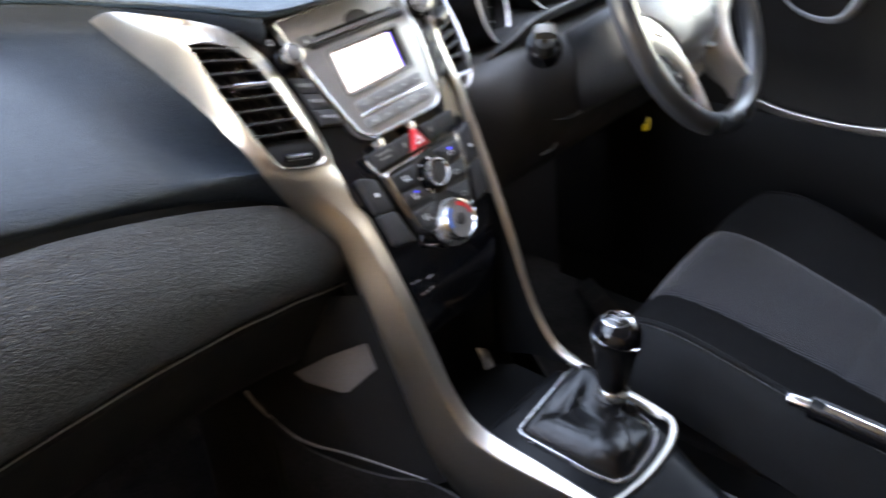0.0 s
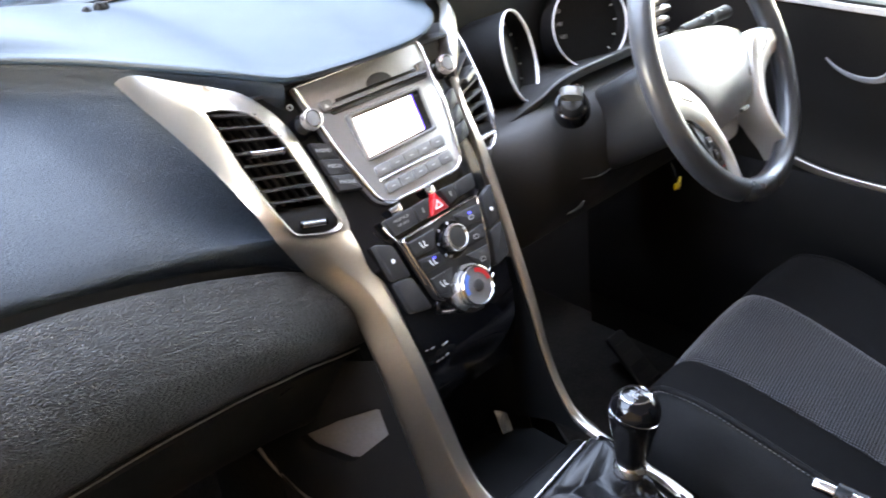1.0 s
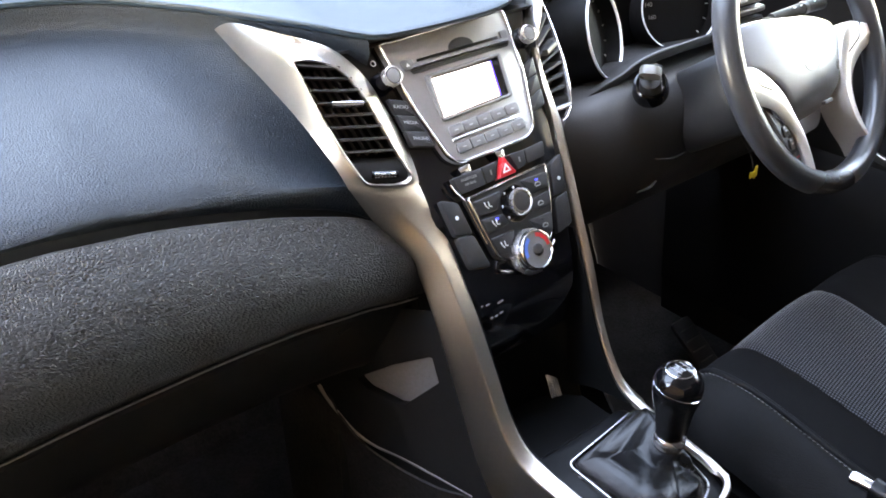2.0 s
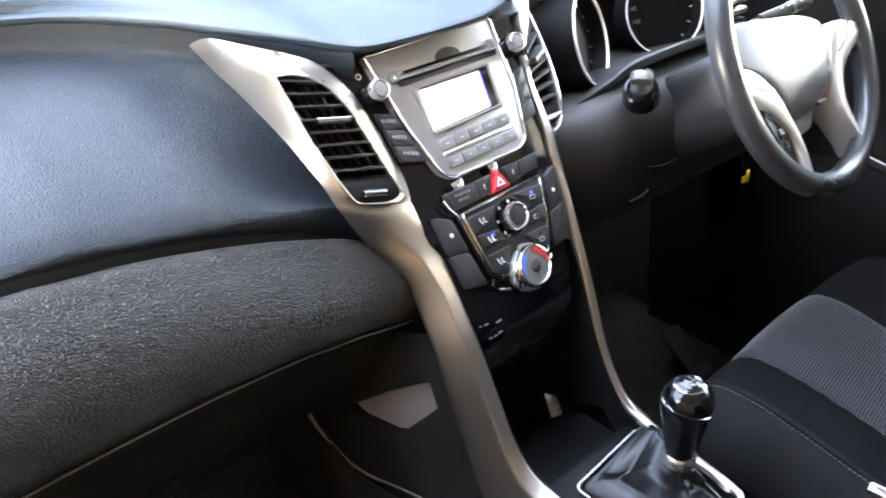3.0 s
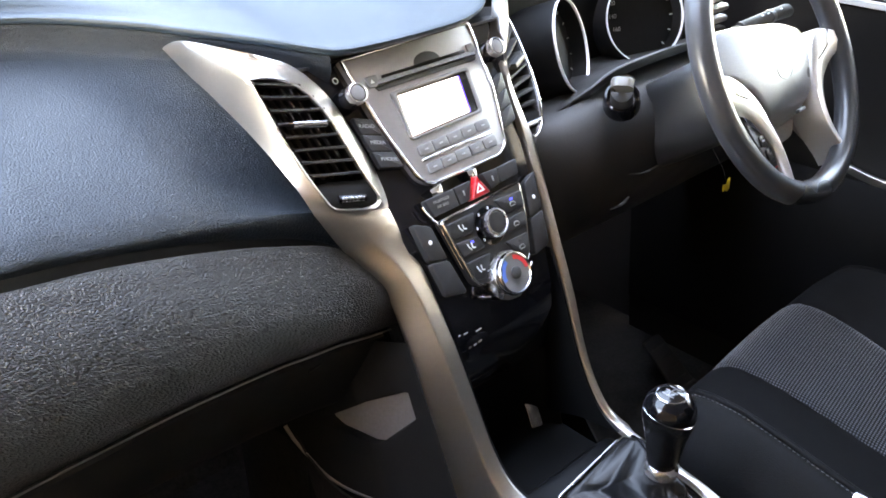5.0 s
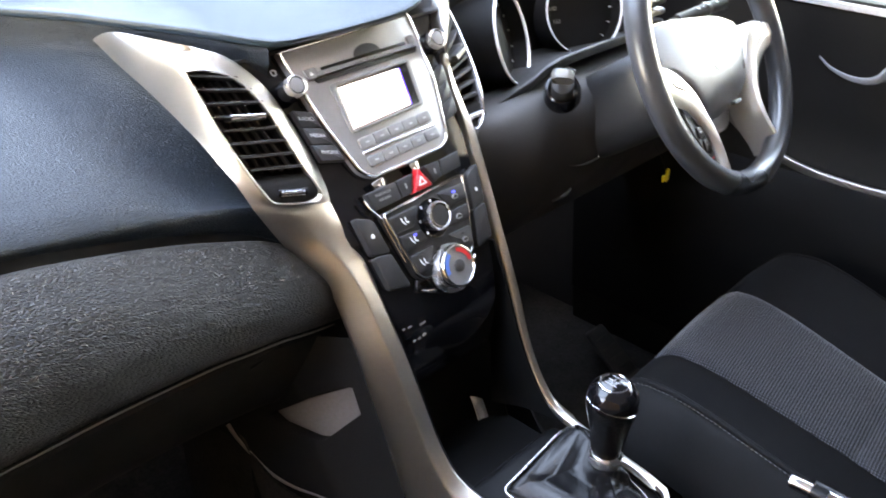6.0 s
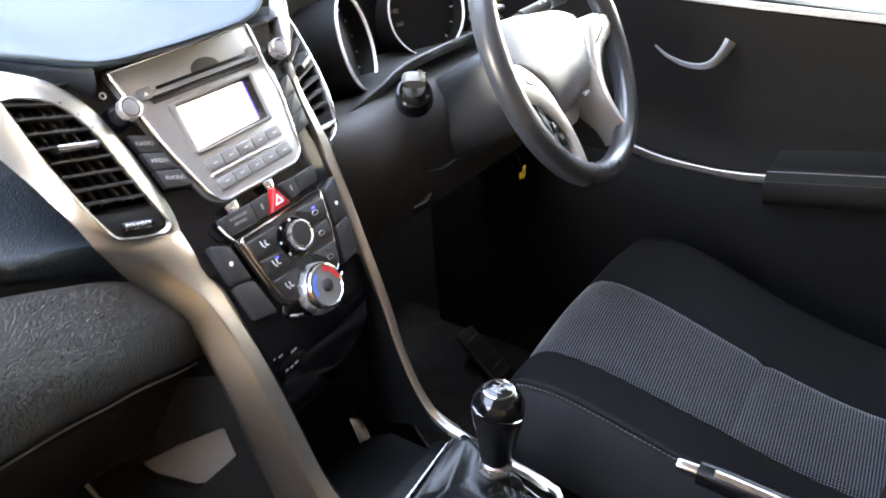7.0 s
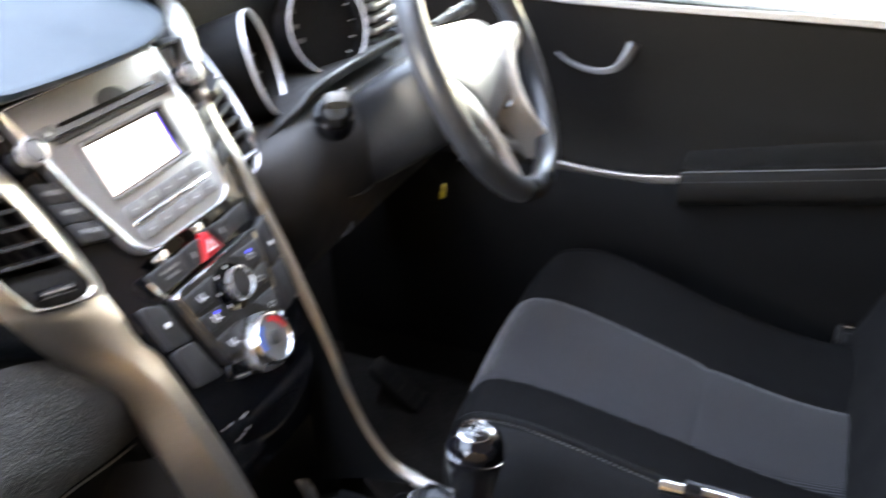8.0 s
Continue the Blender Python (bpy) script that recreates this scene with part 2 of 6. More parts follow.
DIAL = material("dial_face", (0.006, 0.006, 0.006), 0.6, spec=0.1)


# ---- mesh tools ----
def V(*a):
    return Vector(a)


def spline(points, count):
    """Evenly stepped Catmull-Rom curve through the points."""
    p = [Vector(q) for q in points]
    p = [2 * p[0] - p[1], *p, 2 * p[-1] - p[-2]]
    fine = []
    for a, b, c, d in zip(p, p[1:], p[2:], p[3:]):
        for k in range(24):
            t = k / 24
            fine.append(0.5 * (2 * b + (c - a) * t + (2 * a - 5 * b + 4 * c - d) * t**2 + (3 * b - a - 3 * c + d) * t**3))
    fine.append(p[-2])
    far = [0.0]
    for a, b in zip(fine, fine[1:]):
        far.append(far[-1] + (b - a).length)
    out, k = [], 0
    for i in range(count):
        s = far[-1] * i / (count - 1)
        while k < len(far) - 2 and far[k + 1] < s:
            k += 1
        span = far[k + 1] - far[k]
        out.append(fine[k].lerp(fine[k + 1], (s - far[k]) / span if span else 0))
    return out


def loft(rows, closed=False, caps=False, bm=None):
    """A skin over rows of points of equal length; closed joins the ends of each row."""
    bm = bm or bmesh.new()
    grid = [[bm.verts.new(p) for p in row] for row in rows]
    for a, b in zip(grid, grid[1:]):
        k = len(a)
        for i in range(k if closed else k - 1):
            j = (i + 1) % k
            bm.faces.new((a[i], a[j], b[j], b[i]))
    if caps:
        bm.faces.new(grid[0][::-1])
        bm.faces.new(grid[-1])
    return bm


def shell(rows, thick, closed=False):
    """A lofted skin with thickness."""
    bm = loft(rows, closed)
    bmesh.ops.remove_doubles(bm, verts=bm.verts, dist=1e-5)
    bmesh.ops.recalc_face_normals(bm, faces=bm.faces)
    bmesh.ops.solidify(bm, geom=bm.faces[:], thickness=thick)
    return bm


def sweep(path, profile, up=(0, 0, 1), closed=False, scale=None, caps=True):
    """A profile of (side, up) pairs carried along a path."""
    rows, k = [], len(path)
    for i, p in enumerate(path):
        a = path[(i - 1) % k] if closed or i else path[0]
        b = path[(i + 1) % k] if closed or i < k - 1 else path[-1]
        t = (b - a).normalized()
        side = t.cross(Vector(up)).normalized()
        top = side.cross(t)
        f = scale(i / (k - 1)) if scale else 1.0
        rows.append([p + side * (u * f) + top * (v * f) for u, v in profile])
    if closed:
        rows.append(rows[0])
    bm = loft(rows, True, caps and not closed)
    bmesh.ops.remove_doubles(bm, verts=bm.verts, dist=1e-6)
    bmesh.ops.recalc_face_normals(bm, faces=bm.faces)
    return bm


def ring(r, k=10, ry=None):
    return [(r * math.cos(2 * math.pi * i / k), (ry or r) * math.sin(2 * math.pi * i / k)) for i in range(k)]


def rounded(points, r, seg=4):
    """A 2D outline with its corners rounded."""
    out, k = [], len(points)
    for i in range(k):
        a, b, c = (Vector(points[j % k]) for j in (i - 1, i, i + 1))
        ra = min(r, (a - b).length * 0.45, (c - b).length * 0.45)
        p, q = b + (a - b).normalized() * ra, b + (c - b).normalized() * ra
        for s in range(seg + 1):
            t = s / seg
            out.append((1 - t) ** 2 * p + 2 * t * (1 - t) * b + t**2 * q)
    return out


def inset(points, d):
    """A 2D outline moved inwards by d (for an outline that runs anticlockwise)."""
    out, k = [], len(points)
    for i in range(k):
        a, b, c = (Vector(points[j % k]) for j in (i - 1, i, i + 1))
        e, f = (b - a).normalized(), (c - b).normalized()
        n1, n2 = Vector((-e.y, e.x)), Vector((-f.y, f.x))
        m = n1 + n2
        m = m / max(m.length_squared, 0.3) * 2
        out.append(b + m * d)
    return out


def area2(points):
    return sum(a[0] * b[1] - b[0] * a[1] for a, b in zip(points, [*points[1:], points[0]]))


def slab(outline, place, base, top, bevel=0.001, bm=None):
    """A plate: a 2D outline in the plane given by place(u, v, d), from depth base to top, with bevelled upper edges."""
    pts = [Vector(p) for p in outline]
    if area2(pts) < 0:
        pts.reverse()
    inner = inset(pts, bevel)
    mid = inset(pts, bevel * 0.3)
    rows = [[place(p.x, p.y, base) for p in pts], [place(p.x, p.y, top - bevel) for p in pts],
            [place(p.x, p.y, top - bevel * 0.3) for p in mid], [place(p.x, p.y, top) for p in inner]]
    bm = bm or bmesh.new()
    n = len(bm.verts)
    loft(rows, True, True, bm)
    bmesh.ops.recalc_face_normals(bm, faces=bm.faces)
    return bm


def frame_bm(outer, inner, place, base, top, bevel=0.0008):
    """A flat ring between two outlines of the same number of points."""
    o, i = [Vector(p) for p in outer], [Vector(p) for p in inner]
    q = lambda a, b, f: a.lerp(b, f)
    rows = [[place(p.x, p.y, base) for p in o], [place(p.x, p.y, top - bevel) for p in o],
            [place(*q(a, b, 0.25), top) for a, b in zip(o, i)], [place(*q(a, b, 0.75), top) for a, b in zip(o, i)],
            [place(p.x, p.y, top - bevel) for p in i], [place(p.x, p.y, base) for p in i]]
    bm = loft(rows, True)
    bmesh.ops.recalc_face_normals(bm, faces=bm.faces)
    return bm


def lathe(profile, place, seg=32, caps=True):
    """A turned shape: (radius, depth) pairs round the axis of place(u, v, d)."""
    rows = [[place(r * math.cos(2 * math.pi * i / seg), r * math.sin(2 * math.pi * i / seg), d) for i in range(seg)] for r, d in profile]
    bm = loft(rows, True)
    bm.verts.ensure_lookup_table()
    if caps and profile[0][0] > 1e-5:
        bm.faces.new([bm.verts[i] for i in range(seg)][::-1])
    if caps and profile[-1][0] > 1e-5:
        k = len(bm.verts) - seg
        bm.faces.new([bm.verts[k + i] for i in range(seg)])
    bmesh.ops.remove_doubles(bm, verts=bm.verts, dist=1e-6)
    bmesh.ops.recalc_face_normals(bm, faces=bm.faces)
    return bm


def block(lo, hi, bevel=0.004, seg=2):
    bm = bmesh.new()
    bmesh.ops.create_cube(bm, size=1)
    for v in bm.verts:
        v.co = [lo[i] + (v.co[i] + 0.5) * (hi[i] - lo[i]) for i in range(3)]
    if bevel:
        bmesh.ops.bevel(bm, geom=bm.edges[:], offset=bevel, segments=seg, affect="EDGES")
    return bm


def thing(name, at=(0, 0, 0), label="", category="", group="", kind=""):
    return place_at(tagged(new(name), label, category, group, kind), at)


def place_at(ob, at):
    ob.location = at
    ob.empty_display_size = 0.02
    return ob


def base_of(ob):
    p = Vector(ob.location) if ob else Vector()
    while ob and ob.parent:
        ob = ob.parent
        p += Vector(ob.location)
    return p


def part(name, bm, mat_, parent=None, label="", smooth=50):
    """Links a bmesh, given in the world's metres, as one mesh under a thing or a part."""
    me = bpy.data.meshes.new(name)
    origin = base_of(parent)
    bmesh.ops.translate(bm, verts=bm.verts, vec=-origin)
    bm.to_mesh(me)
    bm.free()
    for p in me.polygons:
        p.use_smooth = True
    me.materials.append(mat_)
    if smooth < 180:
        me.set_sharp_from_angle(angle=radians(smooth))
    ob = new(name, me)
    ob.parent = parent
    if label:
        ob["label"] = label
    return ob


def piece(name, bm, mat_, label, category, kind="", group=""):
    """A thing that is a single mesh."""
    return tagged(part(name, bm, mat_), label, category, group, kind)


# the centre stack's own plane: u across, v up the slope, d out of it; the fan dial sits at its origin
STACK_UP, STACK_OUT = Vector((0, 0.563, 0.826)), Vector((0, -0.826, 0.563))


def stack(u, v, d=0.0):
    return Vector((u, 0, 0.62)) + STACK_UP * v + STACK_OUT * (d - 0.012)


def wording(name, body, size, place, parent, mat_=None):
    """Flat letters in the built-in font, laid into a plane and turned into a mesh."""
    cu = bpy.data.curves.new(name, "FONT")
    cu.body, cu.size, cu.align_x, cu.align_y, cu.extrude = body, size, "CENTER", "CENTER", 0.0001
    tmp = bpy.data.objects.new(name, cu)
    scene.collection.objects.link(tmp)
    me = bpy.data.meshes.new_from_object(tmp.evaluated_get(bpy.context.evaluated_depsgraph_get()))
    bpy.data.objects.remove(tmp)
    bpy.data.curves.remove(cu)
    bm = bmesh.new()
    bm.from_mesh(me)
    bpy.data.meshes.remove(me)
    for v in bm.verts:
        v.co = place(v.co.x, v.co.y, v.co.z)
    return part(name, bm, mat_ or WHITE, parent)




# ---- dashboard ----
dash = thing("dashboard", (0, 0.3, 0.3), "dark grey padded car dashboard with satin silver trim", "dashboard")

LIP = [(-0.72, 0.30, 0.819), (-0.55, 0.35, 0.833), (-0.42, 0.373, 0.8385), (-0.3183, 0.3468, 0.8355), (-0.2412, 0.2732, 0.8288), (-0.2054, 0.232, 0.8232), (-0.1698, 0.1878, 0.8175), (-0.1434, 0.1509, 0.8132),
       (-0.1133, 0.1188, 0.8065), (-0.094, 0.1067, 0.8049), (-0.0392, 0.1001, 0.8052), (0.0007, 0.099, 0.8059), (0.0484, 0.1042, 0.8055), (0.0895, 0.1165, 0.8075), (0.13, 0.146, 0.8105),
       (0.20, 0.23, 0.8125), (0.35, 0.28, 0.82), (0.55, 0.34, 0.825), (0.72, 0.34, 0.815)]


def far_edge(x):
    """Where the dashboard top meets the foot of the windscreen."""
    return 0.47 - 0.22 * x * x


lip = spline(LIP, 90)


def top_section(p):
    """Tight rounded lip, then the gently rising top."""
    far = far_edge(p.x)
    y, z = p.y, p.z
    g = max(far - y, 0.03)
    bead = spline([V(p.x, y + 0.055, z - 0.026), V(p.x, y + 0.014, z - 0.010), V(p.x, y + 0.003, z - 0.006), V(p.x, y, z - 0.0015), V(p.x, y + 0.003, z + 0.0008), V(p.x, y + 0.016, z + 0.003)], 30)
    sheet = spline([bead[-1], V(p.x, y + 0.25 * g, z + 0.014), V(p.x, y + 0.5 * g, z + 0.023), V(p.x, y + 0.75 * g, z + 0.027), V(p.x, y + g, z + 0.026)], 16)
    return bead + sheet[1:]


part("top_pad", shell([top_section(p) for p in lip], 0.003), PADTOP, dash, "smooth dark grey vinyl dashboard top with painted blue sky tint", 60)


def lerp_table(table, x):
    for (a, u), (b, w) in zip(table, table[1:]):
        if x <= b:
            return u + (w - u) * min(max((x - a) / (b - a), 0), 1)
    return table[-1][1]


def smooth_table(table):
    """The same table drawn as a smooth curve."""
    return [(p.x, p.y) for p in spline([(a, b, 0) for a, b in table], 160)]


PAD_EDGE = smooth_table([(-0.72, 0.730), (-0.45, 0.7235), (-0.40, 0.7162), (-0.36, 0.7100), (-0.32, 0.7038), (-0.28, 0.6970), (-0.22, 0.6845), (-0.18, 0.6730), (-0.10, 0.652)])
LID_TOP = smooth_table([(-0.72, 0.724), (-0.5, 0.7175), (-0.45, 0.713), (-0.40, 0.707), (-0.36, 0.6995), (-0.32, 0.6905), (-0.28, 0.680), (-0.25, 0.671), (-0.22, 0.6605), (-0.19, 0.6485), (-0.167, 0.636), (-0.15, 0.624), (-0.10, 0.585)])
fine_lip = spline(LIP, 240)
LIP_Y = [(p.x, p.y) for p in fine_lip]
LIP_Z = [(p.x, p.z) for p in fine_lip]


def pad_hem(x, b):
    """The pad's lower edge turns down to a narrow face above the lid."""
    low = min(lerp_table(LID_TOP, x) + 0.001, b.z - 0.006)
    return spline([b, V(x, 0.0625, b.z - 0.0035), V(x, 0.0640, 0.5 * (b.z - 0.0035 + low)), V(x, 0.0670, low), V(x, 0.075, low - 0.006), V(x, 0.10, low - 0.010)], 12)[1:]


def pad_section(x):
    ze, yl, zl = lerp_table(PAD_EDGE, x), lerp_table(LIP_Y, x), lerp_table(LIP_Z, x)
    yl = 0.5 * (yl + 0.185 + math.sqrt((yl - 0.185) ** 2 + 0.0004))
    top = [V(x, yl + 0.030, zl - 0.006), V(x, yl + 0.006, zl - 0.0075), V(x, yl + 0.004, zl - 0.014), V(x, yl + 0.005, zl - 0.025), V(x, yl + 0.001, zl - 0.034)]
    a, b = V(x, yl - 0.010, zl - 0.041), V(x, 0.064, ze)
    n = V(0, -(a.z - b.z), a.y - b.y).normalized()
    s = min(1.0, max(0.0, (x + 0.32) / 0.13))
    s = 1.0 - 1.75 * s * s * (3 - 2 * s)
    n = n * s
    pts = [a, a.lerp(b, 0.10) + n * 0.0045, a.lerp(b, 0.27) + n * 0.0135, a.lerp(b, 0.5) + n * 0.020, a.lerp(b, 0.75) + n * 0.019, a.lerp(b, 0.93) + n * 0.010, b]
    return spline([*top, a], 22)[:-1] + spline(pts, 44) + pad_hem(x, b)


part("passenger_pad", shell([pad_section(-0.72 + 0.012 * i) for i in range(50)], 0.003), VINYL, dash, "soft grained grey vinyl dashboard pad with painted blue sky tint", 60)

part("lip_band", shell([spline([V(p.x, p.y + 0.030, p.z - 0.006), V(p.x, p.y + 0.006, p.z - 0.0075), V(p.x, p.y + 0.004, p.z - 0.014), V(p.x, p.y + 0.005, p.z - 0.025), V(p.x, p.y + 0.012, p.z - 0.040)], 14) for p in fine_lip if -0.2 < p.x < -0.106], 0.002), VINYL, dash, "plain grey band under the lip", 80)

SEAM = smooth_table([(-0.72, 0.545), (-0.5, 0.557), (-0.41, 0.5595), (-0.36, 0.560), (-0.3, 0.558), (-0.26, 0.5555), (-0.23, 0.5515), (-0.2, 0.548), (-0.18, 0.5435), (-0.15, 0.536), (-0.1, 0.525)])


def lid_back(x):
    """How far the lid falls back towards the console."""
    return max(0.0, (x + 0.24) / 0.12) ** 2 * 0.022


def lid_section(x):
    zt, zs = lerp_table(LID_TOP, x), lerp_table(SEAM, x)
    back = lid_back(x)
    h = zt - zs
    edge = spline([V(x, 0.075 + back, zt - 0.032), V(x, 0.058 + back, zt - 0.022), V(x, 0.0525 + back, zt - 0.007), V(x, 0.047 + back, zt - 0.0025), V(x, 0.037 + back, zt - 0.05 * h)], 14)
    return edge[:-1] + spline([edge[-1], V(x, 0.008 + back, zt - 0.28 * h), V(x, -0.003 + 1.2 * back, zt - 0.55 * h),
                               V(x, 0.006 + 0.9 * back, zt - 0.84 * h), V(x, 0.022 + 0.4 * back, zs + 0.003), V(x, 0.032 + 0.4 * back, zs - 0.001), V(x, 0.06 + 0.4 * back, zs)], 30)


part("gap_strip", shell([[V(x, 0.076, lerp_table(LID_TOP, x) - 0.002), V(x, 0.078, lerp_table(LID_TOP, x) - 0.02), V(x, 0.085, lerp_table(LID_TOP, x) - 0.03), V(x, 0.12, lerp_table(LID_TOP, x) - 0.06)] for x in [-0.72 + 0.011 * i for i in range(54)]], 0.002), MATTE, dash)
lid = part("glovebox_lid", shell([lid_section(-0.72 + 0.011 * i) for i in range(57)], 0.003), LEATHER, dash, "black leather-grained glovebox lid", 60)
seam_path = [V(x, 0.0175 + 0.4 * lid_back(x), lerp_table(SEAM, x) + 0.002) for x in [-0.72 + 0.011 * i for i in range(55)]]
part("lid_edge", sweep(seam_path, ring(0.0009, 8)), RADIOBTN, lid, "thin lighter edge of the lid")


def under_section(x):
    zs = lerp_table(SEAM, x) - 0.006
    back = 0.4 * lid_back(x)
    return spline([V(x, 0.07 + back, zs + 0.004), V(x, 0.033 + back, zs), V(x, 0.036 + back, zs - 0.03), V(x, 0.07, zs - 0.10), V(x, 0.14, 0.40), V(x, 0.26, 0.36)], 24)


part("lower_glovebox_panel", shell([under_section(-0.72 + 0.02 * i) for i in range(31)], 0.003), FLANK, dash)
part("glovebox_catch", sweep(spline([V(-0.21, 0.034, 0.528), V(-0.225, 0.033, 0.526)], 4), ring(0.0025, 8)), FLANK, dash)


# ---- silver trims with the vents, mirrored about the middle of the car ----
LEFT = dict(
    out=[(-0.2195, 0.2485, 0.8030), (-0.2149, 0.2114, 0.7843), (-0.2079, 0.1775, 0.7659), (-0.2011, 0.1163, 0.7355), (-0.1916, 0.0742, 0.7007), (-0.1851, 0.0548, 0.6742)],
    inn=[(-0.2195, 0.2485, 0.8030), (-0.2155, 0.2360, 0.8105), (-0.2090, 0.2140, 0.8150), (-0.1922, 0.1489, 0.8150), (-0.1724, 0.1340, 0.8078), (-0.1498, 0.1230, 0.7961), (-0.1252, 0.1088, 0.7679), (-0.1105, 0.0931, 0.7330),
         (-0.1015, 0.0786, 0.7031), (-0.0960, 0.0627, 0.6738), (-0.0933, 0.0500, 0.6516)],
    vout=[(-0.1985, 0.1193, 0.7950), (-0.1907, 0.0922, 0.7493), (-0.1806, 0.0684, 0.7101), (-0.1705, 0.0516, 0.6825), (-0.1641, 0.0496, 0.6752)],
    vin=[(-0.1985, 0.1193, 0.7950), (-0.1808, 0.1161, 0.7933), (-0.1565, 0.1078, 0.7825), (-0.1401, 0.0954, 0.7600), (-0.1308, 0.0788, 0.7312), (-0.1232, 0.0578, 0.6989), (-0.1169, 0.0424, 0.6748), (-0.1180, 0.0408, 0.6682), (-0.1232, 0.0428, 0.6652)])
RIGHT = dict(
    out=[(0.217, 0.247, 0.803), (0.212, 0.200, 0.780), (0.196, 0.160, 0.753), (0.181, 0.130, 0.736), (0.170, 0.104, 0.714), (0.157, 0.081, 0.694), (0.148, 0.069, 0.672), (0.132, 0.060, 0.652)],
    inn=[(0.217, 0.247, 0.803), (0.206, 0.215, 0.812), (0.182, 0.172, 0.808), (0.150, 0.140, 0.797), (0.126, 0.118, 0.775), (0.116, 0.104, 0.745), (0.108, 0.084, 0.718), (0.105, 0.0655, 0.690), (0.1035, 0.052, 0.6645), (0.1005, 0.0425, 0.6470)],
    vout=[(0.196, 0.184, 0.782), (0.188, 0.155, 0.758), (0.174, 0.126, 0.741), (0.163, 0.100, 0.719), (0.150, 0.077, 0.699), (0.142, 0.065, 0.679), (0.130, 0.058, 0.670)],
    vin=[(0.196, 0.184, 0.782), (0.170, 0.150, 0.790), (0.138, 0.118, 0.778), (0.120, 0.103, 0.757), (0.118, 0.096, 0.734), (0.121, 0.088, 0.710), (0.121, 0.072, 0.685), (0.121, 0.060, 0.667)])
LEG_IN = [(-0.0933, 0.0500, 0.6516), (-0.0905, 0.0269, 0.6191), (-0.0886, -0.0014, 0.5709), (-0.0847, -0.0334, 0.5088), (-0.0812, -0.0578, 0.4530), (-0.0805, -0.0810, 0.4084), (-0.0795, -0.1062, 0.3800), (-0.0765, -0.1403, 0.3678),
          (-0.0745, -0.1905, 0.3622), (-0.0745, -0.24, 0.3585), (-0.0745, -0.32, 0.353)]
LEG_OUT = [(-0.1840, 0.0548, 0.6730), (-0.1589, 0.0499, 0.6268), (-0.1304, 0.0244, 0.5750), (-0.1235, -0.0044, 0.5116), (-0.1200, -0.0269, 0.4480), (-0.1170, -0.0462, 0.3915), (-0.1170, -0.0675, 0.3445), (-0.1150, -0.100, 0.3035),
           (-0.1100, -0.154, 0.2715), (-0.1050, -0.22, 0.260), (-0.101, -0.32, 0.254)]


def leg_profile(crease):
    """Steps across the leg, outer to inner edge, with their heights: a flat outer face, a tight crease and a flat inner face."""
    steps = [(crease * f, h) for f, h in ((0, 0.0), (0.05, 0.085), (0.3, 0.35), (0.6, 0.63), (0.85, 0.865), (0.95, 0.955))]
    rest = 1 - crease
    return steps + [(crease + rest * f, h) for f, h in ((0, 0.985), (0.07, 0.955), (0.16, 0.88), (0.5, 0.56), (0.84, 0.25), (0.95, 0.13), (1, 0.0))]


def swell(d, wide=0.022, high=0.0052):
    """Height of the rounded trim at a distance from its edge."""
    return high * math.sin(math.pi / 2 * min(1.0, d / wide))


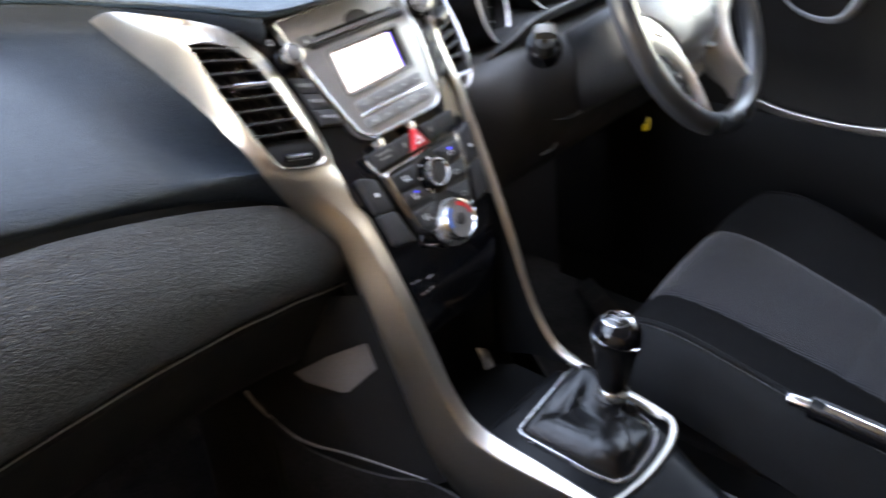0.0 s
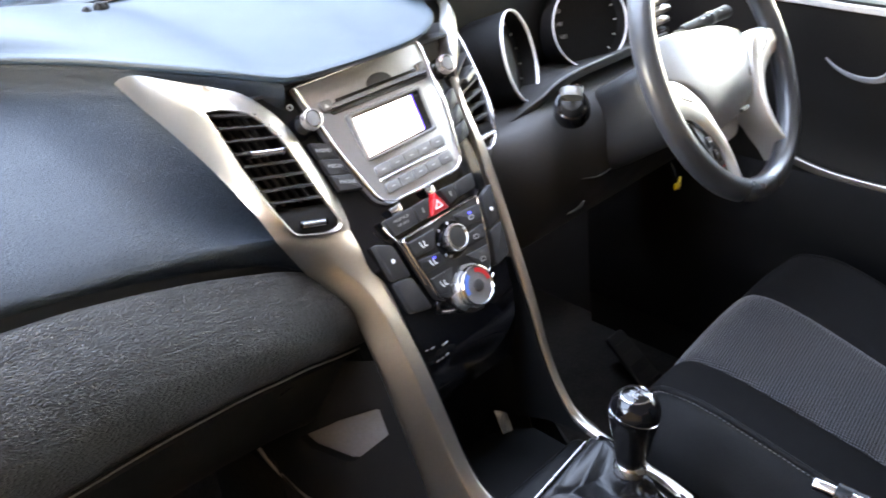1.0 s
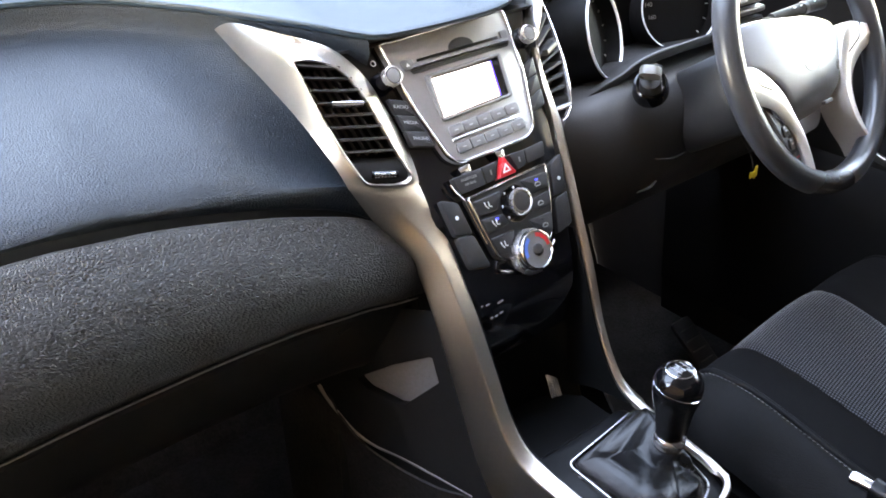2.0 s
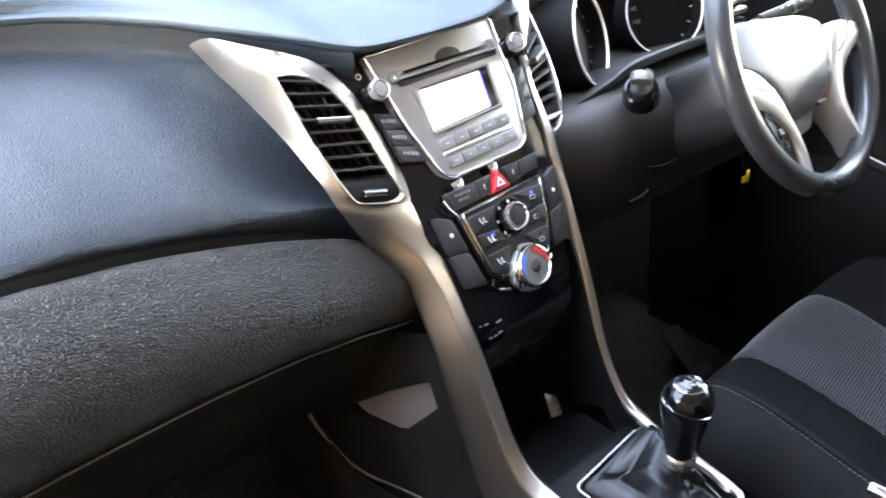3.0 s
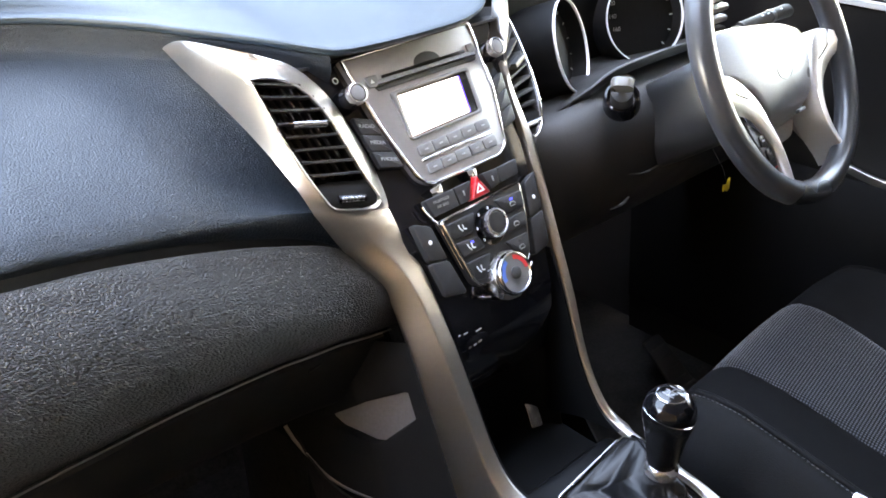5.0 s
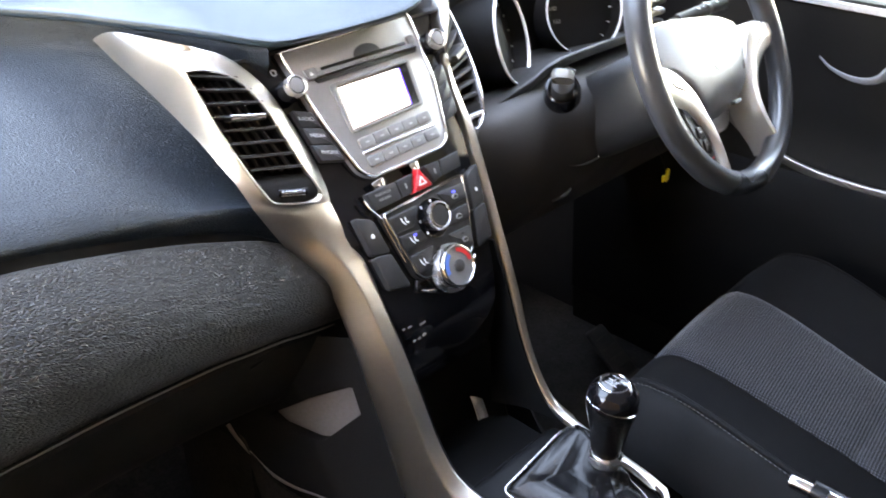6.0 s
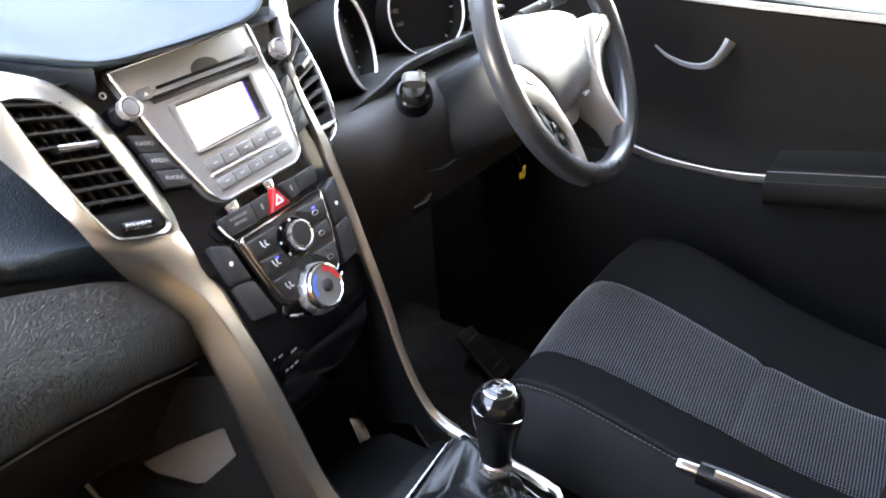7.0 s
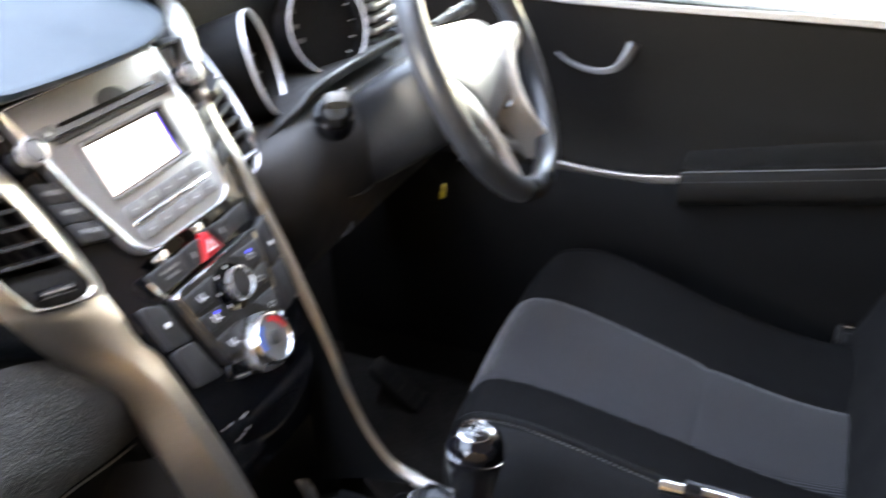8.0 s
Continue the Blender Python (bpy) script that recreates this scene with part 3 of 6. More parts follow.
def trim_left():
    """The satin trim round the passenger-side vent and down the console's side: a smooth rounded ring about the vent, then a leg with a creased face."""
    k, m = 44, len(leg_profile(0.5))
    to, ti, vo, vi = (spline(LEFT[c], k) for c in ("out", "inn", "vout", "vin"))
    bm = bmesh.new()
    out = V(-0.35, -0.75, 0.55).normalized()
    leg_in, leg_out = [Vector(p) for p in LEG_IN], [Vector(p) for p in LEG_OUT]
    leg_in[0], leg_out[0] = Vector(LEFT["inn"][-1]), Vector(LEFT["out"][-1])
    li, lo = spline(leg_in, 72), spline(leg_out, 72)
    for edge, hole, lead in ((to, "vout", 0.36), (ti, "vin", 0.26)):
        # the long tip fans out from the vent's upper corner
        skip = round(lead * k)
        hole = [Vector(LEFT[hole][0])] * skip + spline(LEFT[hole], k - skip)
        loft([[a.lerp(b, j / 8) for j in range(9)] for a, b in zip(edge, hole)], bm=bm)
    flat = [s_ for s_, _ in leg_profile(0.5)]
    sill = [vo[-1].lerp(vi[-1], s_) for s_ in flat]
    join = [lo[0].lerp(li[0], s_) for s_ in flat]
    loft([[sill[j].lerp(join[j], r / 8) for j in range(m)] for r in range(9)], bm=bm)
    bmesh.ops.remove_doubles(bm, verts=bm.verts, dist=0.0003)
    rim = [v for v in bm.verts if v.is_boundary]
    free = [v for v in bm.verts if not v.is_boundary]
    for _ in range(90):
        put = {v: sum((e.other_vert(v).co for e in v.link_edges), Vector()) / len(v.link_edges) for v in free}
        for v, c in put.items():
            v.co = v.co.lerp(c, 0.6)
    edge_co = [v.co.copy() for v in rim if min((v.co - q).length for q in join[1:-1]) > 0.0005]
    for v in bm.verts:
        v.co += out * swell(min((v.co - q).length for q in edge_co))
    for _ in range(30):
        put = {v: sum((e.other_vert(v).co for e in v.link_edges), Vector()) / len(v.link_edges) for v in free}
        for v, c in put.items():
            v.co = v.co.lerp(c, 0.4)
    first = [min(bm.verts, key=lambda v, q=q: (v.co - out * min(0.007, max(0.0, (v.co - q).dot(out))) - q).length).co.copy() for q in join]
    side = V(-0.6, -0.7, 0.35).normalized()
    rows = [first]
    for i in range(1, 72):
        g = min(1.0, i / 11)
        g = g * g * (3 - 2 * g)
        crease = 0.04 + 0.62 * math.sin(math.pi / 2 * min(1.0, i / 9)) + 0.20 * max(0.0, (i - 9) / 62)
        low = 0.5 * max(0.0, (i - 42) / 29)
        wide = (li[i] - lo[i]).length
        row = []
        for j, (s_, h) in enumerate(leg_profile(crease)):
            t = flat[j] + (s_ - flat[j]) * g
            p = lo[i].lerp(li[i], t + low * t * t * (1 - t) * 1.9)
            row.append(p + out * ((1 - g) * swell(wide * min(t, 1 - t))) + side * (g * 0.0135 * h))
        rows.append(row)
    loft(rows, bm=bm)
    # returns behind the outer edge, the inner edge and the vent's mouth
    loft([[p, p + V(0.004, 0.008, -0.002), p + V(0.012, 0.022, -0.006), p + V(0.024, 0.040, -0.012)] for p in lo], bm=bm)
    loft([[p, p + V(0.005, 0.004, 0.001), p + V(0.012, 0.016, -0.002)] for p in to], bm=bm)
    loft([[p, p + V(0.002, 0.003, -0.001), p + V(0.003, 0.018, -0.006)] for p in [*ti, *li[1:]]], bm=bm)
    loft([[p, p + V(0.002, 0.010, -0.003)] for p in [*vo, *reversed(vi)]], bm=bm)
    bmesh.ops.remove_doubles(bm, verts=bm.verts, dist=0.0003)
    bmesh.ops.recalc_face_normals(bm, faces=bm.faces)
    return bm


LEG_RIGHT = [(0.1005, 0.0425, 0.6470), (0.0990, 0.0262, 0.6155), (0.0920, -0.0007, 0.5702), (0.0869, -0.0319, 0.5080), (0.0829, -0.0553, 0.4517), (0.0811, -0.0794, 0.4077), (0.0801, -0.1060, 0.3800), (0.0803, -0.1403, 0.3691),
             (0.0795, -0.19, 0.3622), (0.0790, -0.235, 0.3575), (0.0765, -0.262, 0.3535)]


def trim_right():
    """Towards the driver the trim is a slim strip whose crest is the vent's near edge; its flank turns forwards."""
    ti, vi = spline(RIGHT["inn"], 50), spline(RIGHT["vin"], 50)
    li = spline(LEG_RIGHT, 60)
    lo = [p + V(0.0102, -0.002, 0.000) * (1 - 0.35 * i / 59) for i, p in enumerate(li)]
    gap = vi[-1] - lo[0]
    lo = [p + gap * max(0.0, 1 - i / 9) ** 2 for i, p in enumerate(lo)]
    out = V(0.35, -0.75, 0.55).normalized()
    rows = []
    for a, b in [*zip(ti, vi), *zip(li[1:], lo[1:])]:
        w = min(0.003, (a - b).length * 0.12)
        rows.append([a + V(-0.002, 0.015, -0.004), a + V(-0.001, 0.003, -0.001)] + [a.lerp(b, f / 8) + out * (w * math.sin(math.pi * f / 8)) for f in range(9)] + [b + V(0.002, 0.002, -0.001), b + V(0.004, 0.012, -0.004)])
    bm = loft(rows)
    loft([[p + V(0.002, 0.002, -0.001), p + V(0.010, 0.014, -0.004), p + V(0.016, 0.04, -0.010)] for p in lo[2:44]], bm=bm)
    bmesh.ops.recalc_face_normals(bm, faces=bm.faces)
    return bm


part("side_trim", trim_left(), SILVER, dash, "satin silver trim flowing from vent to console", 60)
part("side_trim", trim_right(), SILVER, dash, "satin silver trim flowing from vent to console", 60)


def air_vent(flip):
    v = thing("air_vent", (0.16 if flip else -0.16, 0.1, 0.72), "black tall air vent with horizontal slats in silver trim", "air vent", "dashboard vents")
    side_set = RIGHT if flip else LEFT
    sx = -1 if flip else 1
    k = 24
    a, b = spline(side_set["vout"], k), spline(side_set["vin"], k)
    inward = V(0.25 * sx, 0.9, -0.15)
    rows = [[*[q + inward * 0.004 for q in a], *[q + inward * 0.004 for q in reversed(b)]]]
    rows.append([p + inward * 0.05 for p in rows[0]])
    bm = loft(rows, True)
    bm.faces.new([bm.verts[i] for i in range(2 * k, 4 * k)] if not bm.verts.ensure_lookup_table() else [])
    bmesh.ops.recalc_face_normals(bm, faces=bm.faces)
    bmesh.ops.reverse_faces(bm, faces=bm.faces[:])
    part("housing", bm, MATTE, v)
    # slats span the opening at even heights, above the thumb-wheel strip
    zlo, zhi = (0.698, 0.772) if flip else (0.707, 0.790)
    def at_height(c, z):
        for p, q in zip(c, c[1:]):
            if (p.z - z) * (q.z - z) <= 0 and abs(p.z - q.z) > 1e-6:
                return p.lerp(q, (z - p.z) / (q.z - p.z))
        return min(c, key=lambda p: abs(p.z - z))
    fa, fb = spline(side_set["vout"], 120), spline(side_set["vin"], 120)
    fb = fb[12:]
    for i in range(8):
        z = zlo + (zhi - zlo) * i / 7
        p, q = at_height(fa, z), at_height(fb, z - (0.004 if flip else 0.010))
        d = (q - p).normalized()
        p, q = p + d * 0.001 + inward * 0.012, q - d * 0.001 + inward * 0.012
        part("slat", sweep([p, p.lerp(q, 0.5), q], [(-0.010, -0.0012), (-0.006, -0.0018), (0.012, -0.001), (0.012, 0.001), (-0.006, 0.0018), (-0.010, 0.0012)], up=(0, 0.35, 0.94)), KNEE if flip else PLASTIC, v)
        if i == 4:
            c = p.lerp(q, 0.52) - inward * 0.012
            part("tab", sweep([c - d * 0.017, c, c + d * 0.017], rounded([(-0.006, -0.0035), (0.012, -0.003), (0.012, 0.003), (-0.006, 0.0035)], 0.002), up=(0, 0.35, 0.94)), CHROME if not flip else PLASTIC, v, "bright metal direction tab" if not flip else "")
    for i in range(5):
        f = 0.14 + 0.18 * i
        p, q = at_height(fa, 0.78 - 0.002 * i), at_height(fb, 0.78)
        p2, q2 = at_height(fa, 0.698), at_height(fb, 0.690)
        t, w = p.lerp(q, f) + inward * 0.032, p2.lerp(q2, f) + inward * 0.032
        part("vane", sweep([t, w], [(-0.0008, -0.008), (0.0008, -0.008), (0.0008, 0.008), (-0.0008, 0.008)], up=inward), RADIOBTN, v)
    # flat panel at the foot of the vent, with the thumb wheel standing in its slot
    za, zb = (0.692, 0.692) if flip else (0.701, 0.690)
    ea, eb = fa[-1].z, fb[-1].z
    face = [[at_height(fa, za + (ea - za) * i / 5).lerp(at_height(fb, zb + (eb - zb) * i / 5), f / 6) + inward * (0.0035 if i else 0.010) for f in range(7)] for i in range(6)]
    part("lower_strip", shell(face, 0.002), FLANK, v)
    p, q = face[3][0], face[3][6]
    c, d = p.lerp(q, 0.50), (q - p).normalized()
    part("slot", sweep([c - d * 0.0145, c + d * 0.0145], ring(0.0030, 12, 0.0042), up=(0, 0.35, 0.94)), PIANO, v)
    c = c - inward * 0.0012
    wheel = part("thumb_wheel", sweep([c - d * 0.012, c - d * 0.0105, c + d * 0.0105, c + d * 0.012], ring(0.0030, 12), up=(0, 0.35, 0.94)), CHROME, v, "bright ribbed thumb wheel")
    for i in range(6):
        e = c + d * (-0.009 + 0.0036 * i)
        part("rib", sweep([e - d * 0.0004, e + d * 0.0004], ring(0.0032, 12), up=(0, 0.35, 0.94)), MATTE, wheel)
    return v


def vent_rim(flip):
    side_set = RIGHT if flip else LEFT
    path = spline(side_set["vout"], 40)
    if flip:
        path += spline([side_set["vout"][-1], (0.124, 0.0585, 0.6655), side_set["vin"][-1]], 6)[1:]
    else:
        path += spline([side_set["vout"][-1], (-0.1443, 0.0456, 0.6693), side_set["vin"][-1]], 8)[1:] + spline(side_set["vin"], 40)[::-1][1:]
        path = [p + V(-0.35, -0.75, 0.55) * 0.0008 for p in path]
    return sweep(path, ring(0.0013, 8), up=(0, 0.35, 0.94))


part("vent_rim", vent_rim(False), SILVER, air_vent(False), "rounded silver edge")
part("vent_rim", vent_rim(True), CHROME, air_vent(True), "thin bright outline")

# ---- centre stack ----
def stack_edge(v):
    """Half width of the glossy panel at height v."""
    return lerp_table([(-0.30, 0.074), (-0.155, 0.082), (-0.07, 0.088), (0.0, 0.095), (0.07, 0.105), (0.179, 0.124), (0.23, 0.135)], v)


def stack_right(v):
    return lerp_table([(-0.30, 0.05), (-0.155, 0.056), (-0.07, 0.073), (0.0, 0.084), (0.07, 0.098), (0.179, 0.117), (0.23, 0.128)], v)


def stack_sag(v):
    """How far the glossy panel falls behind the stack's plane, low down."""
    return -0.005 - 0.13 * max(0.0, 0.012 - v)


rows = []
for i in range(26):
    v = 0.215 - 0.297 * i / 25
    wl, wr = stack_edge(v) + 0.004, stack_right(v)
    rows.append([stack(-wl + (wl + wr) * j / 20, v, stack_sag(v) - 0.004 * abs(j / 10 - 1) ** 3) for j in range(21)])
part("stack_panel", shell(rows, 0.004), PIANO, dash, "glossy piano-black centre panel", 60)
rows = []
for i in range(14):
    v = -0.0815 - 0.075 * i / 13
    wl, wr = stack_edge(v) + 0.004, stack_right(v)
    rows.append([stack(-wl + (wl + wr) * j / 20, v, stack_sag(v) - 0.001 - 0.03 * (i / 13) ** 2 - 0.004 * abs(j / 10 - 1) ** 3) for j in range(21)])
foot = part("stack_foot", shell(rows, 0.004), PIANO, dash, "dull black foot of the centre panel", 60)
# shelf above the radio, under the lip
part("radio_shelf", shell([[stack(u, 0.214, -0.004), stack(u, 0.222, -0.02), stack(u, 0.235, -0.06)] for u in (-0.15, -0.1, -0.05, 0, 0.05, 0.1, 0.15)], 0.003), MATTE, dash)

radio = thing("car_radio", stack(0, 0.13), "silver-grey car radio with lit white display", "car radio")
RADIO = rounded([(-0.0905, 0.2110), (-0.0930, 0.2098), (-0.0922, 0.2050), (-0.0795, 0.130), (-0.0618, 0.072), (-0.0475, 0.0618), (0.0520, 0.0642), (0.0668, 0.0735), (0.0828, 0.141), (0.0853, 0.2090), (0.0856, 0.2145), (0.0820, 0.2155)], 0.011, 5)
part("fascia", slab(RADIO, stack, -0.01, 0.003, 0.002), RADIOGREY, radio)
inner = inset(RADIO if area2(RADIO) > 0 else RADIO[::-1], 0.003)
outer = RADIO if area2(RADIO) > 0 else RADIO[::-1]
low = [(o, i) for o, i in zip(outer, inner)]
part("chrome_edge", frame_bm([o for o, _ in low], [i for _, i in low], stack, 0.0, 0.0045), CHROME, radio)
part("disc_slot", slab(rounded([(-0.054, 0.1850), (-0.054, 0.1815), (0.0635, 0.1835), (0.0635, 0.1872)], 0.002), stack, 0.002, 0.0036, 0.0005), PIANO, radio)
part("disc_notch", slab([(0.0095 + 0.0185 * math.cos(math.pi * i / 14), 0.1855 + 0.0115 * math.sin(math.pi * i / 14)) for i in range(15)], stack, 0.001, 0.0035, 0.0008), MATTE, radio)
part("slot_shelf", slab(rounded([(-0.060, 0.1815), (-0.066, 0.1750), (0.076, 0.1775), (0.069, 0.1830)], 0.002), stack, 0.001, 0.006, 0.0015), RADIOBTN, radio)
part("slot_shade", slab(rounded([(-0.067, 0.1745), (-0.064, 0.1700), (0.072, 0.1725), (0.076, 0.1770)], 0.001), stack, 0.001, 0.0042, 0.0005), MATTE, radio)
part("eject_button", slab(rounded([(-0.076, 0.187), (-0.074, 0.175), (-0.060, 0.175), (-0.060, 0.187)], 0.003), stack, 0.001, 0.0055, 0.001), RADIOBTN, radio)
part("setup_button", slab(rounded([(0.0665, 0.1915), (0.0665, 0.1808), (0.0755, 0.1815), (0.0775, 0.1922)], 0.003), stack, 0.001, 0.0055, 0.001), RADIOBTN, radio)
part("eject_mark", slab([(-0.071, 0.179), (-0.066, 0.179), (-0.0685, 0.183)], stack, 0.005, 0.006, 0.0002), WHITE, radio)
bezel_o, bezel_i = rounded([(-0.0535, 0.1655), (-0.0515, 0.1115), (0.0530, 0.1160), (0.0575, 0.1680)], 0.005, 5), rounded([(-0.0465, 0.1618), (-0.0488, 0.1142), (0.0485, 0.1192), (0.0530, 0.1640)], 0.003, 5)
part("screen_bezel", frame_bm(bezel_o, bezel_i, stack, 0.0, 0.0055, 0.001), RADIOBTN, radio)
screen = part("screen", slab(bezel_i, stack, 0.0, 0.0034, 0.0004), PIANO, radio)
part("display", slab([(-0.0447, 0.1600), (-0.0472, 0.1157), (0.0350, 0.1205), (0.0386, 0.1612)], stack, 0.003, 0.0040, 0.0002), LCD, screen, "white lit display")
part("display_edge", slab([(0.0386, 0.1612), (0.0350, 0.1205), (0.0375, 0.1207), (0.0412, 0.1613)], stack, 0.003, 0.0040, 0.0001), LCDEDGE, screen, "blue edge of the display")
for v, u0, u1 in ((0.1003, -0.0495, 0.0540), (0.0803, -0.0478, 0.0548)):
    tip = lambda u, w: (u, w + 0.040 * u)
    for i in range(5):
        a, b = u0 + (u1 - u0) * i / 5 + 0.0005, u0 + (u1 - u0) * (i + 1) / 5 - 0.0005
        btn = part("preset_button", slab(rounded([tip(a, v + 0.0060), tip(a, v - 0.0060), tip(b, v - 0.0060), tip(b, v + 0.0060)], 0.002 if 0 < i < 4 else 0.004), stack, 0.001, 0.0055, 0.001), RADIOBTN, radio)
        c = (a + b) / 2
        part("print", slab([tip(c - 0.0024, v - 0.0007), tip(c + 0.0024, v - 0.0007), tip(c + 0.0024, v + 0.0007), tip(c - 0.0024, v + 0.0007)], stack, 0.005, 0.0058, 0.0001), PRINTGREY, btn)
part("bright_bar", slab(rounded([(-0.049, 0.0905), (-0.049, 0.0868), (0.054, 0.0910), (0.054, 0.0947)], 0.001), stack, 0.001, 0.0052, 0.001), CHROME, radio)


def at_stack(u0, v0):
    return lambda u, v, d: stack(u0 + u, v0 + v, d)


def dial(name, u, v, r, h, label, parent, cap):
    k = part(name, lathe([(r * 1.12, 0.0), (r * 1.12, 0.004), (r * 1.0, 0.006), (r, h - 0.003), (r * 0.97, h - 0.001)], at_stack(u, v)), PIANO, parent, label)
    part("bright_ring", lathe([(r * 1.0, h - 0.008), (r * 1.02, h - 0.004), (r * 0.97, h - 0.0005), (r * 0.86, h), (r * 0.80, h - 0.0015)], at_stack(u, v)), SATIN, k)
    part("cap", lathe([(r * 0.82, h - 0.004), (r * 0.80, h - 0.0012), (r * 0.6, h - 0.0006), (0, h - 0.0004)], at_stack(u, v)), cap, k)
    return k


dial("volume_knob", -0.0987, 0.1715, 0.0108, 0.020, "black knob with bright metal ring", radio, RADIOBTN)
dial("tuning_knob", 0.0967, 0.1773, 0.0108, 0.020, "black knob with bright metal ring", radio, RADIOBTN)
for sx in (-1, 1):
    o = lambda v: 0.1045 - (0.153 - v) * 0.14
    n_ = lambda v: (0.0838 if sx < 0 else 0.0865) - (0.1465 - v) * 0.25
    for i in range(3):
        v1, v0 = 0.1530 - 0.0190 * i, 0.1345 - 0.0190 * i
        part("mode_button", slab(rounded([(sx * o(v1), v1), (sx * o(v0), v0), (sx * n_(v0 - 0.0075), v0 - 0.0075), (sx * n_(v1 - 0.0075), v1 - 0.0075)], 0.002), stack, -0.006, 0.001, 0.001), BUTTON, radio)
for word, u, v in (("RADIO", -0.0930, 0.1405), ("MEDIA", -0.0885, 0.1215), ("PHONE", -0.0835, 0.1020)):
    wording("lettering", word, 0.0056, lambda x, y, z, u=u, v=v: stack(u + x, v + y - 0.30 * x, 0.0012 + z), radio, PRINTGREY)
part("power_mark", lathe([(0.0026, 0.0), (0.0034, 0.0006), (0.0030, 0.0008), (0.0024, 0.0006)], lambda u, v, d: stack(-0.1030 + u, 0.1935 + v, -0.004 + d), 14, False), WHITE, radio)

def lower(u, v, d=0.0):
    """The climate panel's plane, which leans back a little from the radio's."""
    return stack(u, v, d + 0.13 * (v - 0.012))


def at_lower(u0, v0):
    return lambda u, v, d: lower(u0 + u, v0 + v, d)


climate = thing("climate_control_panel", lower(0, -0.01), "black climate control panel with chrome outline", "climate control")
HV = rounded([(-0.0608, 0.0250), (-0.0520, -0.016), (-0.0445, -0.0470), (-0.0375, -0.0545), (-0.008, -0.0600), (0.010, -0.0600), (0.0360, -0.0530), (0.0430, -0.0445), (0.0530, -0.010), (0.0598, 0.0315)], 0.006, 4)
HV = HV if area2(HV) > 0 else HV[::-1]
part("plate", slab(HV, lower, -0.008, 0.004, 0.001), BUTTON, climate)
part("chrome_outline", frame_bm(HV, inset(HV, 0.0026), lower, 0.002, 0.0058), CHROME, climate)
apron = rounded([(-0.0425, -0.0500), (-0.0480, -0.0625), (-0.012, -0.0735), (0.014, -0.0735), (0.0440, -0.0615), (0.0415, -0.0500)], 0.006, 4)
part("apron", slab(apron, lower, -0.012, -0.0015, 0.002), PIANO, climate)
part("fan_recess", lathe([(0.0215, 0.0), (0.0210, 0.0052), (0.0195, 0.0052), (0.0185, 0.0045)], at_lower(0.001, 0)), PIANO, climate)


def knob(name, u, v, r, h, label, parent, cap):
    k = part(name, lathe([(r * 1.10, 0.0), (r * 1.10, 0.004), (r, 0.006), (r, h - 0.003), (r * 0.97, h - 0.001)], at_lower(u, v)), PIANO, parent, label)
    part("bright_ring", lathe([(r, h - 0.0055), (r * 1.02, h - 0.003), (r * 0.97, h - 0.0005), (r * 0.87, h), (r * 0.81, h - 0.0015)], at_lower(u, v)), SATIN, k)
    part("cap", lathe([(r * 0.83, h - 0.004), (r * 0.81, h - 0.0012), (r * 0.6, h - 0.0006), (0, h - 0.0004)], at_lower(u, v)), cap, k)
    return k


knob("fan_knob", 0.0, 0.0, 0.0150, 0.0195, "black fan knob with chrome ring", climate, PUSH)
TEMP = at_lower(0.0, -0.0567)
temp = part("temperature_knob", lathe([(0.0250, 0.0), (0.0262, 0.005), (0.0255, 0.0120), (0.0240, 0.0150)], TEMP), SATIN, climate, "satin metal temperature knob with red and blue marks")
part("chrome_collar", lathe([(0.0240, 0.0130), (0.0232, 0.0190), (0.0220, 0.0210), (0.0208, 0.0212), (0.0198, 0.0196)], TEMP), CHROME, temp)
part("face", lathe([(0.0205, 0.0180), (0.0199, 0.0198), (0.010, 0.0203), (0.0, 0.0204)], TEMP), RADIOBTN, temp)
part("middle", lathe([(0.0068, 0.0190), (0.0065, 0.0222), (0.0045, 0.0232), (0.0, 0.0232)], TEMP), KNEE, temp)
for a0, a1, mt in ((2, 82, RED), (118, 196, BLUEINK)):
    arc = lambda r: [TEMP(r * math.cos(radians(a0 + (a1 - a0) * i / 14)), r * math.sin(radians(a0 + (a1 - a0) * i / 14)), 0.0209 - 0.02 * (r - 0.0135)) for i in range(15)]
    part("warm_mark" if mt is RED else "cool_mark", loft([arc(0.0190), arc(0.0168), arc(0.0143)]), mt, temp)
part("fan_mark", lathe([(0.0015, 0), (0.0012, 0.0006), (0, 0.0007)], at_lower(-0.0148, -0.0125), 10), RED, climate).location.z += 0.004
for i in range(5):
    a = radians(30 + 48 * i)
    c, w = 0.0182 * math.cos(a), 0.0182 * math.sin(a)
    part("fan_number", slab([(c - 0.0006, w - 0.0014), (c + 0.0006, w - 0.0014), (c + 0.0006, w + 0.0014), (c - 0.0006, w + 0.0014)], lower, 0.004, 0.0060, 0.0001), WHITE, climate)
ROWS = (((-0.0557, 0.0184), (-0.0152, 0.0195), (-0.0262, 0.0006), (-0.0528, 0.0006)),
        ((-0.0513, -0.0030), (-0.0205, -0.0056), (-0.0168, -0.0188), (-0.0482, -0.0196)),
        ((-0.0460, -0.0265), (-0.0115, -0.0262), (-0.0275, -0.0495), (-0.0412, -0.0470)))
